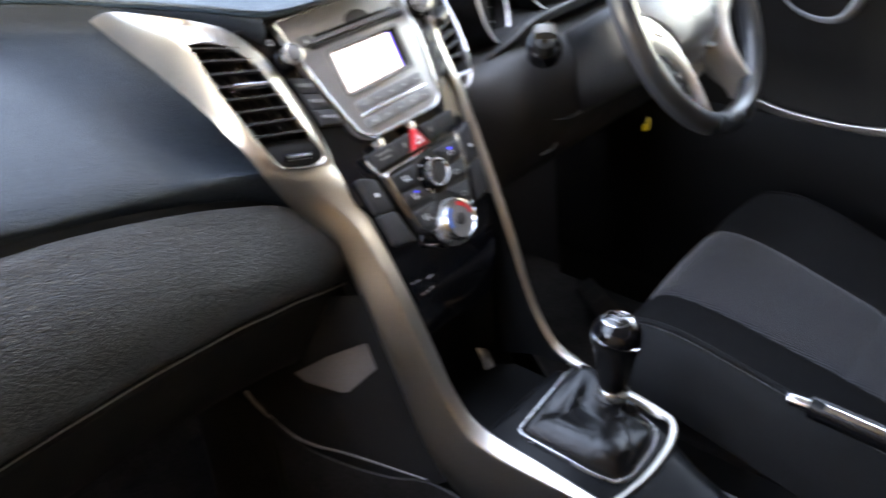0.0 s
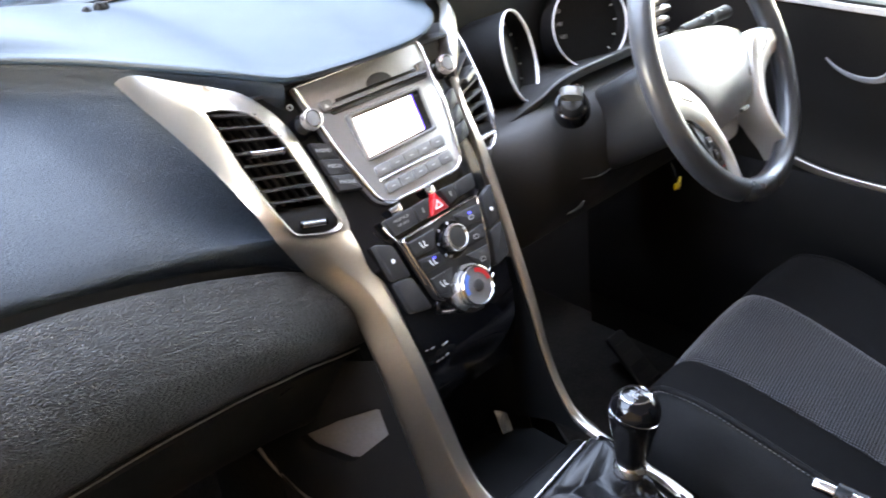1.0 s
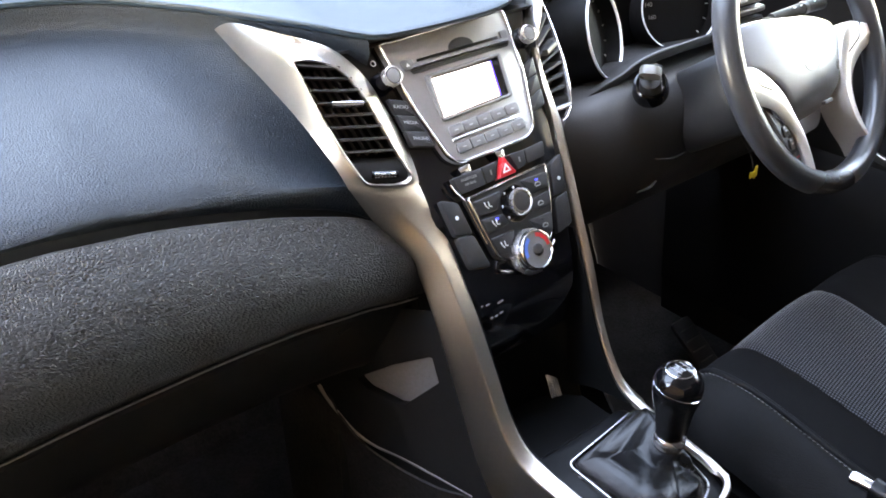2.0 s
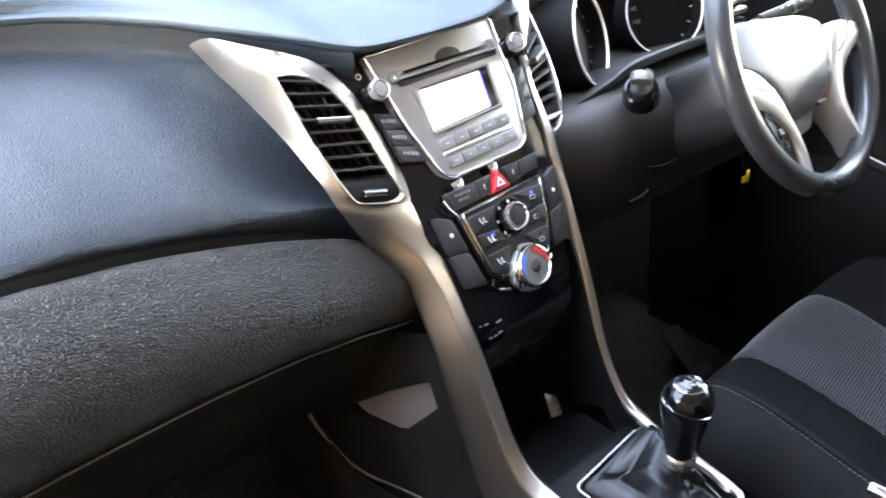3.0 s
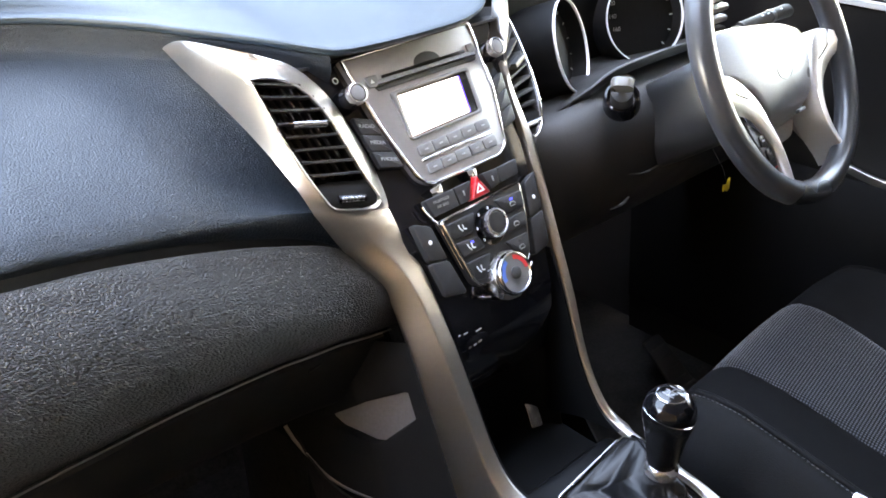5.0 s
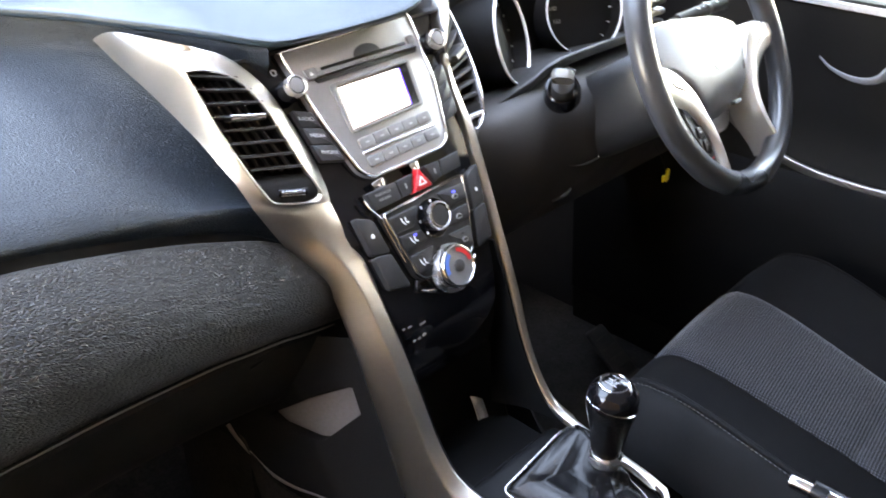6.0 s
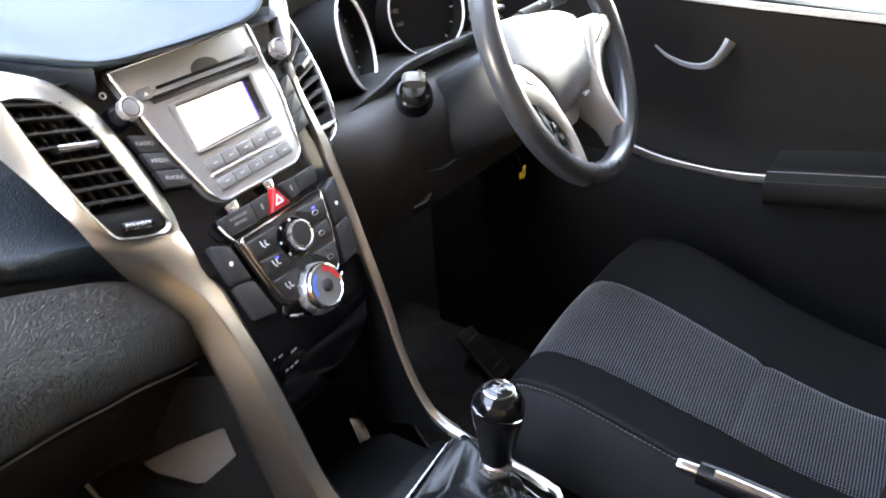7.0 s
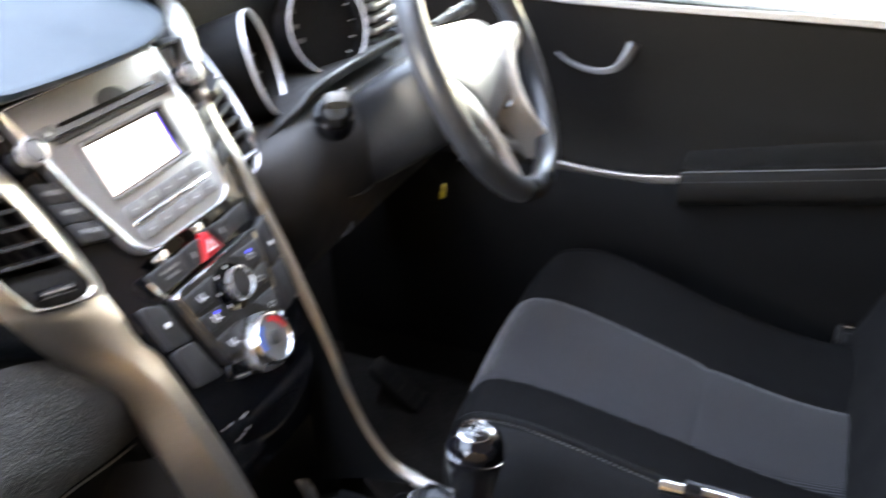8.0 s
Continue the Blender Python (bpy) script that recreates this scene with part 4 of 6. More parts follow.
for sx in (-1, 1):
    for i, corners in enumerate(ROWS):
        pts = [(-sx * u if sx > 0 else u, v + (0.0028 if sx > 0 else 0.0)) for u, v in corners]
        b = part("climate_button", slab(rounded(pts, 0.0030), lower, 0.002, 0.0066, 0.0012), PUSH, climate)
        c, vc = sum(p[0] for p in pts) / 4, sum(p[1] for p in pts) / 4
        # seated figure marks: a short back, a seat and an arrow
        if sx < 0:
            part("icon_arrow", sweep([lower(c - 0.0042, vc + 0.0036, 0.0068), lower(c - 0.0032, vc - 0.0004, 0.0068), lower(c - 0.0005, vc - 0.0040, 0.0068)], ring(0.00055, 6)), WHITE, b)
            part("icon_seat", sweep([lower(c + 0.0012, vc + 0.0030, 0.0068), lower(c + 0.0014, vc - 0.0022, 0.0068), lower(c + 0.0046, vc - 0.0030, 0.0068)], ring(0.0007, 6)), WHITE, b)
        else:
            part("icon_body", sweep(spline([lower(c - 0.0040, vc - 0.0022, 0.0068), lower(c - 0.0022, vc + 0.0008, 0.0068), lower(c + 0.0024, vc + 0.0006, 0.0068), lower(c + 0.0042, vc - 0.0022, 0.0068)], 8), ring(0.0006, 6)), RADIOGREY, b)
            part("icon_base", sweep([lower(c - 0.0034, vc - 0.0032, 0.0068), lower(c + 0.0034, vc - 0.0032, 0.0068)], ring(0.0005, 6)), RADIOGREY, b)
        on = (sx, i) in ((-1, 1), (1, 0))
        q, w = c + (0.003 if sx < 0 and i == 1 else 0.0), pts[0][1] - (0.0046 if i != 1 else 0.0052)
        part("indicator", slab([(q - 0.0021, w - 0.0011), (q + 0.0021, w - 0.0011), (q + 0.0021, w + 0.0011), (q - 0.0021, w + 0.0011)], lower, 0.006, 0.0070, 0.0002), LED if on else MATTE, b, "lit blue indicator" if on else "")
# row of switches above the outline
for pts, nm in ((((-0.0690, 0.0500), (-0.0635, 0.0305), (-0.0285, 0.0318), (-0.0300, 0.0505)), "airbag_display"), (((-0.0285, 0.0505), (-0.0270, 0.0320), (-0.0128, 0.0326), (-0.0040, 0.0520)), "lock_button"),
                (((0.0125, 0.0540), (0.0205, 0.0345), (0.0335, 0.0370), (0.0352, 0.0535)), "lock_button"), (((0.0368, 0.0536), (0.0350, 0.0372), (0.0632, 0.0392), (0.0665, 0.0556)), "blank_button")):
    btn = part(nm, slab(rounded(pts, 0.0025), lower, -0.006, 0.0030, 0.001), BUTTON, climate)
    c, vc = sum(p[0] for p in pts) / 4, sum(p[1] for p in pts) / 4
    if nm == "airbag_display":
        for k, word in enumerate(("PASSENGER", "AIR BAG")):
            wording("lettering", word, 0.0042, lambda x, y, z, k=k: lower(c - 0.001 + x, vc + 0.0035 - 0.0055 * k + y, 0.0031 + z), btn, RADIOGREY)
    elif nm == "lock_button":
        part("print", slab([(c - 0.0010, vc - 0.0028), (c + 0.0010, vc - 0.0028), (c + 0.0010, vc + 0.0028), (c - 0.0010, vc + 0.0028)], lower, 0.002, 0.0034, 0.0001), RADIOGREY, btn)
haz = part("hazard_switch", slab(rounded([(-0.0120, 0.0315), (0.0155, 0.0325), (0.0033, 0.0545)], 0.0025), lower, -0.004, 0.0058, 0.0016), RED, climate, "red hazard warning triangle")
tri_o, tri_i = [(-0.0045, 0.0360), (0.0080, 0.0365), (0.0024, 0.0462)], [(-0.0018, 0.0377), (0.0054, 0.0380), (0.0022, 0.0434)]
part("triangle_print", frame_bm(tri_o, tri_i, lower, 0.0052, 0.0062, 0.0001), WHITE, haz)
# tall switches outside the chrome outline
SIDE = (((-0.0918, 0.0328), (-0.0857, -0.0100), (-0.0632, -0.0140), (-0.0706, 0.0238)), ((-0.0855, -0.0112), (-0.0792, -0.0492), (-0.0530, -0.0545), (-0.0630, -0.0150)))
for sx in (-1, 1):
    for pts, nm in zip(SIDE, ("seat_heater_switch", "blank_cover")):
        pts = pts if sx < 0 else [(-u * 0.965, v + 0.003) for u, v in pts]
        s_ = part(nm, slab(rounded(pts, 0.0045), lower, -0.008, 0.0012, 0.0014), BUTTON, climate)
        if nm == "seat_heater_switch":
            part("print", lathe([(0.0024, 0), (0.002, 0.0004), (0, 0.0005)], at_lower(sum(p[0] for p in pts) / 4, 0.0085), 10), WHITE, s_).location += STACK_OUT * 0.0012
part("bright_hook", sweep(spline([lower(-0.0728, 0.0446, 0.0), lower(-0.0690, 0.0330, 0.001), lower(-0.0612, 0.0215, 0.001), lower(-0.0560, 0.0020, 0.0), lower(-0.0490, -0.0300, 0.0)], 16), ring(0.0014, 8)), CHROME, climate)
part("bright_hook", sweep(spline([lower(0.0330, -0.0615, 0.001), lower(0.0385, -0.0600, 0.001), lower(0.0430, -0.0565, 0.0)], 6), ring(0.0016, 8)), CHROME, climate)
for u0, v0, u1, v1 in ((-0.0433, -0.0640, -0.0267, -0.0700), (-0.0062, -0.0775, 0.0074, -0.0790)):
    part("bright_foot", sweep([lower(u0, v0, 0.0), lower((u0 + u1) / 2, (v0 + v1) / 2 - 0.0012, 0.001), lower(u1, v1, 0.0)], ring(0.0019, 8)), CHROME, climate)
part("bright_tab", slab([(-0.0560, 0.0575), (-0.0520, 0.0500), (-0.0400, 0.0508), (-0.0400, 0.0600)], lower, -0.004, -0.001, 0.0004), CHROME, climate)
part("bright_tab", slab([(-0.0020, 0.0615), (0.0005, 0.0535), (0.0100, 0.0520), (0.0105, 0.0615)], lower, -0.004, -0.001, 0.0004), CHROME, climate)

# ---- centre console ----
console = thing("centre_console", (0, -0.1, 0.05), "black centre console with open tray and gear gate", "centre console")
inner_l = spline(LEG_IN, 40)
# tray walls beneath the stack
part("tray_back", shell([[V(x, 0.012 + 0.02 * abs(x / 0.08) ** 3 * -1, 0.50), V(x, 0.02, 0.47), V(x, 0.018 - 0.03 * abs(x / 0.08) ** 3, 0.42), V(x, 0.012 - 0.03 * abs(x / 0.08) ** 3, 0.36), V(x, 0.0 - 0.03 * abs(x / 0.08) ** 3, 0.322)] for x in [-0.085 + 0.01 * i for i in range(18)]], 0.003), SURROUND, console)
part("tray_floor", block((-0.088, -0.112, 0.310), (0.088, 0.02, 0.322), 0.003), SURROUND, console)
for sx in (-1, 1):
    rows = []
    for p in inner_l[8:26]:
        x = sx * (abs(p.x) - 0.001)
        rows.append([V(x, p.y + 0.003, p.z), V(x * 0.99, p.y + 0.06, p.z - 0.01), V(x * 0.97, min(p.y + 0.2, 0.03), min(p.z - 0.05, 0.55))])
    part("tray_side", shell(rows, 0.003), SURROUND, console)
for c, vv, w in ((-0.0735, -0.0925, 0.005), (-0.0665, -0.0935, 0.006), (-0.0500, -0.0965, 0.008), (-0.0645, -0.1095, 0.004), (-0.0580, -0.1095, 0.004), (-0.0510, -0.1085, 0.005)):
    sink = stack_sag(vv) - 0.001 - 0.03 * ((-0.0815 - vv) / 0.075) ** 2 - 0.004 * abs(c / 0.08) ** 3
    part("print", slab([(c - w / 2, vv - 0.0010), (c + w / 2, vv - 0.0002), (c + w / 2, vv + 0.0012), (c - w / 2, vv + 0.0006)], lambda u, v, d: stack(u, v, d + sink), -0.0005, 0.0012, 0.0001), RADIOGREY, foot)
part("tray_post", sweep(spline([V(0.060, 0.0, 0.352), V(0.058, -0.008, 0.345), V(0.054, -0.022, 0.326)], 6), rounded([(-0.008, -0.002), (0.008, -0.002), (0.008, 0.002), (-0.008, 0.002)], 0.001)), SATIN, console, "thin metallic divider edge")
# top around the gear gate
def gate(u, v, d):
    """u across, v back along the gently falling console top, d above it."""
    return V(u, -0.195 - v, 0.352 - 0.06 * v + d)
part("top_plate", slab(rounded([(-0.074, -0.086), (-0.074, 0.090), (0.066, 0.082), (0.080, 0.060), (0.080, -0.086)], 0.016, 6), gate, -0.05, -0.002, 0.005), SURROUND, console, "glossy black gear surround")
GATE_O = rounded([(-0.0470, -0.0560), (-0.0440, 0.0450), (-0.0380, 0.0690), (-0.0180, 0.0765), (0.0330, 0.0730), (0.0600, 0.0620), (0.0890, -0.0520), (0.0790, -0.0700)], 0.011, 5)
GATE_O = GATE_O if area2(GATE_O) > 0 else GATE_O[::-1]
part("gate_frame", frame_bm(GATE_O, inset(GATE_O, 0.0019), gate, -0.002, 0.0032, 0.0008), SATIN, console, "slim satin silver gear gate frame")
for sx in (-1, 1):
    rows = []
    for p, q in zip(spline(LEG_OUT, 40)[2:], range(99)):
        x = -sx * p.x if sx > 0 else p.x
        rows.append([V(x * 0.97, p.y + 0.03, p.z - 0.005), V(x * 1.02, p.y + 0.05, p.z - 0.06), V(x * 1.1, p.y + 0.07, max(p.z - 0.16, 0.12)), V(x * 1.15, p.y + 0.08, 0.03)])
    part("side_skirt", shell(rows, 0.003), FLANK, console)
bar = spline([V(0.0800, -0.252, 0.3550), V(0.0765, -0.2640, 0.3535), V(0.0660, -0.2725, 0.3505), V(0.0440, -0.2785, 0.3482), V(0.0130, -0.2812, 0.3470), V(-0.0200, -0.2797, 0.3462), V(-0.0480, -0.2750, 0.3456), V(-0.0720, -0.2700, 0.3450)], 40)
part("rear_trim", sweep(bar, rounded([(-0.0045, -0.004), (0.0045, -0.004), (0.0035, 0.0020), (-0.0030, 0.0026)], 0.0015)), SILVER, console, "satin silver bar behind the gear gate")
# rear of the console, behind the gate
part("rear_tunnel", block((-0.09, -0.75, 0.03), (0.085, -0.29, 0.300), 0.02, 3), MATTE, console)
rows = []
for i in range(24):
    f = i / 23
    y, drop = -0.262 - 0.30 * f, 0.012 * math.sin(math.pi * min(1.0, f * 3) / 2) + 0.02 * f
    w = 1 - 0.45 * min(1.0, f * 3.2)
    rows.append(spline([V(-0.075, y - 0.016, 0.344 - drop), V(0.0, y - 0.014, 0.345 - drop), V(0.050 * w, y - 0.010, 0.344 - drop), V(0.068 * w, y - 0.006, 0.338 - drop), V(0.076 * w, y, 0.315 - drop), V(0.082 * w, y + 0.004, 0.25), V(0.090 * w, y + 0.006, 0.06)], 24))
part("rear_saddle", shell(rows, 0.003), SURROUND, console, "textured grey rear of the console", 60)

# forward side panel with its opening, passenger side
def side_x(y, z):
    o = 0.135 + 0.056 * min(max((y + 0.08) / 0.23, 0), 1) + 0.006 * (0.42 - z) / 0.1
    back = lerp_table([(p[2], p[1]) for p in reversed(LEG_OUT)], z)
    return -(0.106 + (o - 0.106) * min(max((y - back) / 0.07, 0), 1) ** 0.7)
def side_panel():
    """Panel of the console's flank, with a five-sided opening: rays from the opening's middle give matching points on both rims."""
    outer = [(0.26, 0.52), (0.26, 0.335), (0.15, 0.352), (0.08, 0.318), (0.0, 0.312), (-0.095, 0.300), (-0.066, 0.37), (-0.042, 0.43), (-0.014, 0.49), (0.002, 0.52)]
    hole = [(0.089, 0.4073), (0.073, 0.3992), (0.0188, 0.3995), (-0.0093, 0.4343), (0.0016, 0.4655), (0.0366, 0.4484)]
    cen = Vector((0.027, 0.425))
    def rim(loop, ang):
        d = Vector((math.cos(ang), math.sin(ang)))
        best = 0.0
        for a, b in zip(loop, [*loop[1:], loop[0]]):
            a, e = Vector(a) - cen, Vector(b) - Vector(a)
            den = d.x * e.y - d.y * e.x
            if abs(den) > 1e-9:
                t, w = (a.x * e.y - a.y * e.x) / den, (a.x * d.y - a.y * d.x) / den
                if t > 0 and -1e-6 <= w <= 1 + 1e-6:
                    best = max(best, t)
        return cen + d * best
    rows = []
    angs = [2 * math.pi * i / 96 for i in range(96)]
    for f in (0, 0.25, 0.5, 0.75, 0.95, 1.0):
        pts = [rim(outer, a).lerp(rim(hole, a), f) for a in angs]
        rows.append([V(side_x(*p) - (0.002 if f < 1 else 0.0), *p) for p in pts])
    rows.append([r + V(0.01, 0, 0) for r in rows[-1]])
    bm = loft(rows, True)
    bmesh.ops.recalc_face_normals(bm, faces=bm.faces)
    return bm
part("side_panel", side_panel(), FLANK, console, "", 40)
part("opening_lining", shell([[V(side_x(y, z) + 0.010, y, z) for z in (0.37, 0.40, 0.44, 0.48, 0.51)] for y in (-0.03, -0.01, 0.02, 0.06, 0.11)], 0.002), GREYLINING, console, "grey lining behind the side opening")
part("lower_edge", sweep(spline([V(-0.196, 0.1498, 0.3681), V(-0.1937, 0.1365, 0.3545), V(-0.1887, 0.1123, 0.3375), V(-0.1836, 0.0879, 0.3245), V(-0.1763, 0.0569, 0.3203), V(-0.166, 0.0162, 0.3244), V(-0.145, -0.09, 0.332)], 30), ring(0.0028, 8), scale=lambda f: 1 - 0.75 * f), RADIOGREY, console)
part("lower_side", shell([[V(x, y, z), V(x + 0.01, y + 0.01, z - 0.08), V(x + 0.015, y + 0.02, 0.03)] for x, y, z in spline([V(-0.193, 0.30, 0.37), V(-0.193, 0.146, 0.366), V(-0.192, 0.115, 0.341), V(-0.187, 0.07, 0.320), V(-0.175, 0.01, 0.316), V(-0.16, -0.05, 0.320), V(-0.143, -0.11, 0.328), V(-0.125, -0.3, 0.31)], 40)], 0.003), CARPET, console)

# ---- gear lever ----
gear = thing("gear_lever", (0.04, -0.2, 0.352), "black and chrome gear knob on a leather boot", "gear lever")
GK = Matrix.Translation((0.0505, -0.202, 0.383)) @ Euler((radians(1), radians(-1), 0)).to_matrix().to_4x4()
def gk(u, v, d):
    return GK @ V(u, v, d)
part("grip", lathe([(0.0, 0.004), (0.013, 0.004), (0.0165, 0.010), (0.0185, 0.025), (0.0215, 0.045), (0.0255, 0.062), (0.0275, 0.074), (0.0275, 0.080)], gk), BOOT, gear)
cap = part("cap", lathe([(0.0276, 0.078), (0.0272, 0.084), (0.0245, 0.092), (0.019, 0.0985), (0.012, 0.1015), (0.0, 0.1028)], gk), PIANO, gear, "glossy black dome cap")
band = Matrix.Translation((0, 0, 0.0775)) @ Euler((radians(7), radians(13), 0)).to_matrix().to_4x4()
part("chrome_band", lathe([(0.0274, -0.0004), (0.0281, 0.0), (0.0274, 0.0004)], lambda u, v, d: GK @ (band @ V(u, v, d))), CHROME, cap)
part("badge_ring", lathe([(0.0165, 0.0990), (0.0160, 0.1012), (0.0150, 0.1016), (0.0144, 0.1002)], gk), CHROME, cap)
part("badge", lathe([(0.0150, 0.0995), (0.010, 0.1022), (0.005, 0.1035), (0.0, 0.1037)], gk), PIANO, cap, "black domed shift pattern badge")
for u in (-0.007, 0.0, 0.007):
    part("pattern_line", sweep([gk(u, -0.007, 0.1035 - 0.0005 * abs(u) * 100), gk(u, 0.007, 0.1035 - 0.0005 * abs(u) * 100)], ring(0.0004, 6)), RADIOGREY, cap)
part("pattern_line", sweep([gk(-0.007, 0, 0.1033), gk(0, 0, 0.1042), gk(0.007, 0, 0.1033)], ring(0.0004, 6)), RADIOGREY, cap)
part("collar", lathe([(0.0140, -0.007), (0.0176, -0.005), (0.0184, 0.001), (0.0176, 0.006), (0.0150, 0.009), (0.0120, 0.009)], gk), SATIN, gear, "bright metal collar")
brows = []
base_ring = inset(GATE_O, 0.0024)
kk = len(base_ring)
top_c = gk(0, 0, -0.004)


def ridge(x):
    """Rounded ridges with sharp valleys between them, 0 to 1."""
    return abs(math.cos(x)) ** 0.7


for r in range(37):
    f = r / 36
    row = []
    for p in base_ring:
        b_ = gate(p.x, p.y, -0.004)
        ang = math.atan2(b_.y - top_c.y, b_.x - top_c.x)
        rr = 0.0130 + 0.004 * math.sin(3 * ang + 1) * max(0.0, 1 - f) ** 0.5
        t_ = gk(rr * math.cos(ang), rr * math.sin(ang), -0.005)
        q = b_.lerp(t_, f)
        puff = math.sin(math.pi * min(1.0, f * 1.08) ** 0.62)
        rise = 0.020 * min(1.0, f / 0.22) ** 0.6 + 0.010 * max(0.0, f - 0.22)
        big = ridge(1.5 * ang + 1.1 * f + 0.35) - 0.55
        tuck = ridge(3.5 * ang - 3.0 * f + 1.0) - 0.6
        crimp = math.sin(26 * f + 2.0 * math.sin(2 * ang)) * max(0.0, f - 0.5) * 2
        q.z = b_.z + min(rise, 0.028) + (t_.z - b_.z - 0.028) * max(0.0, (f - 0.8) / 0.2) + puff * (0.019 * big + 0.007 * tuck) + 0.0025 * crimp * (1 - f)
        q += V(math.cos(ang), math.sin(ang), 0) * puff * (0.012 * big + 0.004 * tuck)
        row.append(q)
    brows.append(row)
part("boot", loft(brows, True), BOOT, gear, "creased black leather boot", 70)
for i in (4, 24):
    part("boot_seam", sweep([brows[r][i % kk] + V(0, 0, 0.001) for r in range(1, 34)], ring(0.0009, 6)), BOOT, gear)

# ---- handbrake ----
hand_brake = thing("parking_brake", (0.128, -0.45, 0.34), "black parking brake lever with chrome button", "parking brake")
hb_path = spline([V(0.1445, -0.387, 0.3925), V(0.1445, -0.43, 0.392), V(0.143, -0.50, 0.388), V(0.14, -0.60, 0.368), V(0.13, -0.70, 0.33)], 20)
part("lever", sweep(hb_path, ring(0.0125, 14, 0.0135)), BOOT, hand_brake)
part("button", sweep(spline([V(0.1442, -0.365, 0.392), V(0.1443, -0.372, 0.3925), V(0.1445, -0.388, 0.393)], 6), ring(0.0075, 14)), CHROME, hand_brake, "chrome push button")
part("bright_strip", sweep([p + V(-0.005, 0, 0.0115) for p in hb_path[1:14]], ring(0.006, 8, 0.0025)), CHROME, hand_brake)

# ---- instruments ----
def disc_frame(c, yaw, tilt):
    m = Matrix.Translation(c) @ Euler((0, 0, radians(yaw))).to_matrix().to_4x4() @ Euler((radians(90 - tilt), 0, 0)).to_matrix().to_4x4()
    return lambda u, v, d: m @ V(u, v, d)
cluster = thing("instrument_cluster", (0.36, 0.16, 0.70), "dark twin-dial instrument cluster with silver rings", "instrument cluster")
PODS = ((V(0.2755, 0.137, 0.7254), 25, 17.5, 0.0603, "tachometer"), (V(0.4348, 0.1409, 0.7311), -22, 16, 0.0605, "speedometer"))
for c, yaw, tilt, r, nm in PODS:
    f = disc_frame(c, yaw, tilt)
    pod = part(nm, lathe([(r, 0.0), (r * 0.985, -0.01), (r * 0.95, -0.020), (r * 0.95, -0.022), (0, -0.0225)], f, 48, False), DIAL, cluster)
    part("pod_ring", lathe([(r, -0.003), (r + 0.0012, 0.0), (r + 0.0006, 0.0014), (r - 0.0006, 0.0012), (r - 0.0012, -0.002)], f, 56, False), RINGS, pod, "slim bright ring")
    for i in range(13):
        a = radians(225 - 22.5 * i)
        w = lambda s: V(s * math.cos(a), s * math.sin(a), 0)
        part("tick", sweep([f(*w(r * 0.86).xy, -0.0215), f(*w(r * 0.93).xy, -0.0215)], ring(0.0008, 5)), WHITE, pod)
    if nm == "speedometer":
        for body, u, v in (("120", -0.0405, 0.024), ("140", -0.0395, 0.006), ("160", -0.0345, -0.012)):
            wording("number", body, 0.0085, lambda x, y, z, u=u, v=v: f(u + x, v + y, -0.0212 + z), pod, RADIOGREY)
# deep dark barrels round the dials
for c, yaw, tilt, r, nm in PODS:
    f = disc_frame(c, yaw, tilt)
    part("pod_barrel", lathe([(r + 0.0012, -0.002), (r * 0.995, -0.03), (r * 0.97, -0.07)], f, 48, False), DIAL, cluster)
part("back_wall", block((0.15, 0.20, 0.62), (0.58, 0.235, 0.84), 0.004), DIAL, cluster)
ledge_line = spline([V(0.195, 0.100, 0.660), V(0.235, 0.090, 0.677), V(0.258, 0.085, 0.686), V(0.286, 0.083, 0.697), V(0.34, 0.082, 0.703), V(0.45, 0.083, 0.703), V(0.56, 0.09, 0.698)], 40)
part("ledge", shell([[p + V(0, 0.004, -0.014), p + V(0, -0.001, -0.004), p, p + V(0, 0.006, -0.001), p + V(0, 0.05, -0.022), p + V(0, 0.12, -0.035)] for p in ledge_line], 0.002), MATTE, cluster, "dark shelf under the dials")
part("ledge_edge", sweep([p + V(0, 0.001, 0.0005) for p in ledge_line[4:24]], ring(0.0020, 8, 0.0012), scale=lambda f: 0.4 + 0.9 * math.sin(math.pi * f)), PLASTIC, cluster, "lighter edge of the shelf")

# driver's lower dashboard
rows = []
for i in range(30):
    x = 0.128 + 0.592 * (i / 29) ** 1.4
    e = max(0.0, (0.24 - x) / 0.112)
    k = 0.050 * e ** 2
    rows.append(spline([V(x, 0.13 + k, 0.668 - 0.02 * e), V(x, 0.082 + k, 0.670 - 0.02 * e), V(x, 0.055 + k, 0.650 - 0.010 * e), V(x, 0.046 + k, 0.60), V(x, 0.062 + k, 0.53), V(x, 0.11 + 0.6 * k, 0.46), V(x, 0.2, 0.42)], 20))
part("knee_panel", shell(rows, 0.003), KNEE, dash)
# two slim bars added in place of glints on the knee panel
part("knee_glint_bar", sweep(spline([V(0.268, 0.052, 0.524), V(0.284, 0.046, 0.528), V(0.304, 0.050, 0.531)], 8), ring(0.0030, 8, 0.0018), scale=lambda f: 0.4 + 1.6 * f * (1 - f) * 1.5), KNEE, dash, "slim bar standing in for a glint on the knee panel")
part("knee_glint_crescent", sweep(spline([V(0.298, 0.050, 0.566), V(0.330, 0.047, 0.559), V(0.360, 0.046, 0.561)], 8), ring(0.0024, 8, 0.0012), scale=lambda f: 0.4 + 2.4 * f * (1 - f)), KNEE, dash)
flank = [p + V(0.001, 0.002, 0) for p in spline(RIGHT["vout"], 24)]
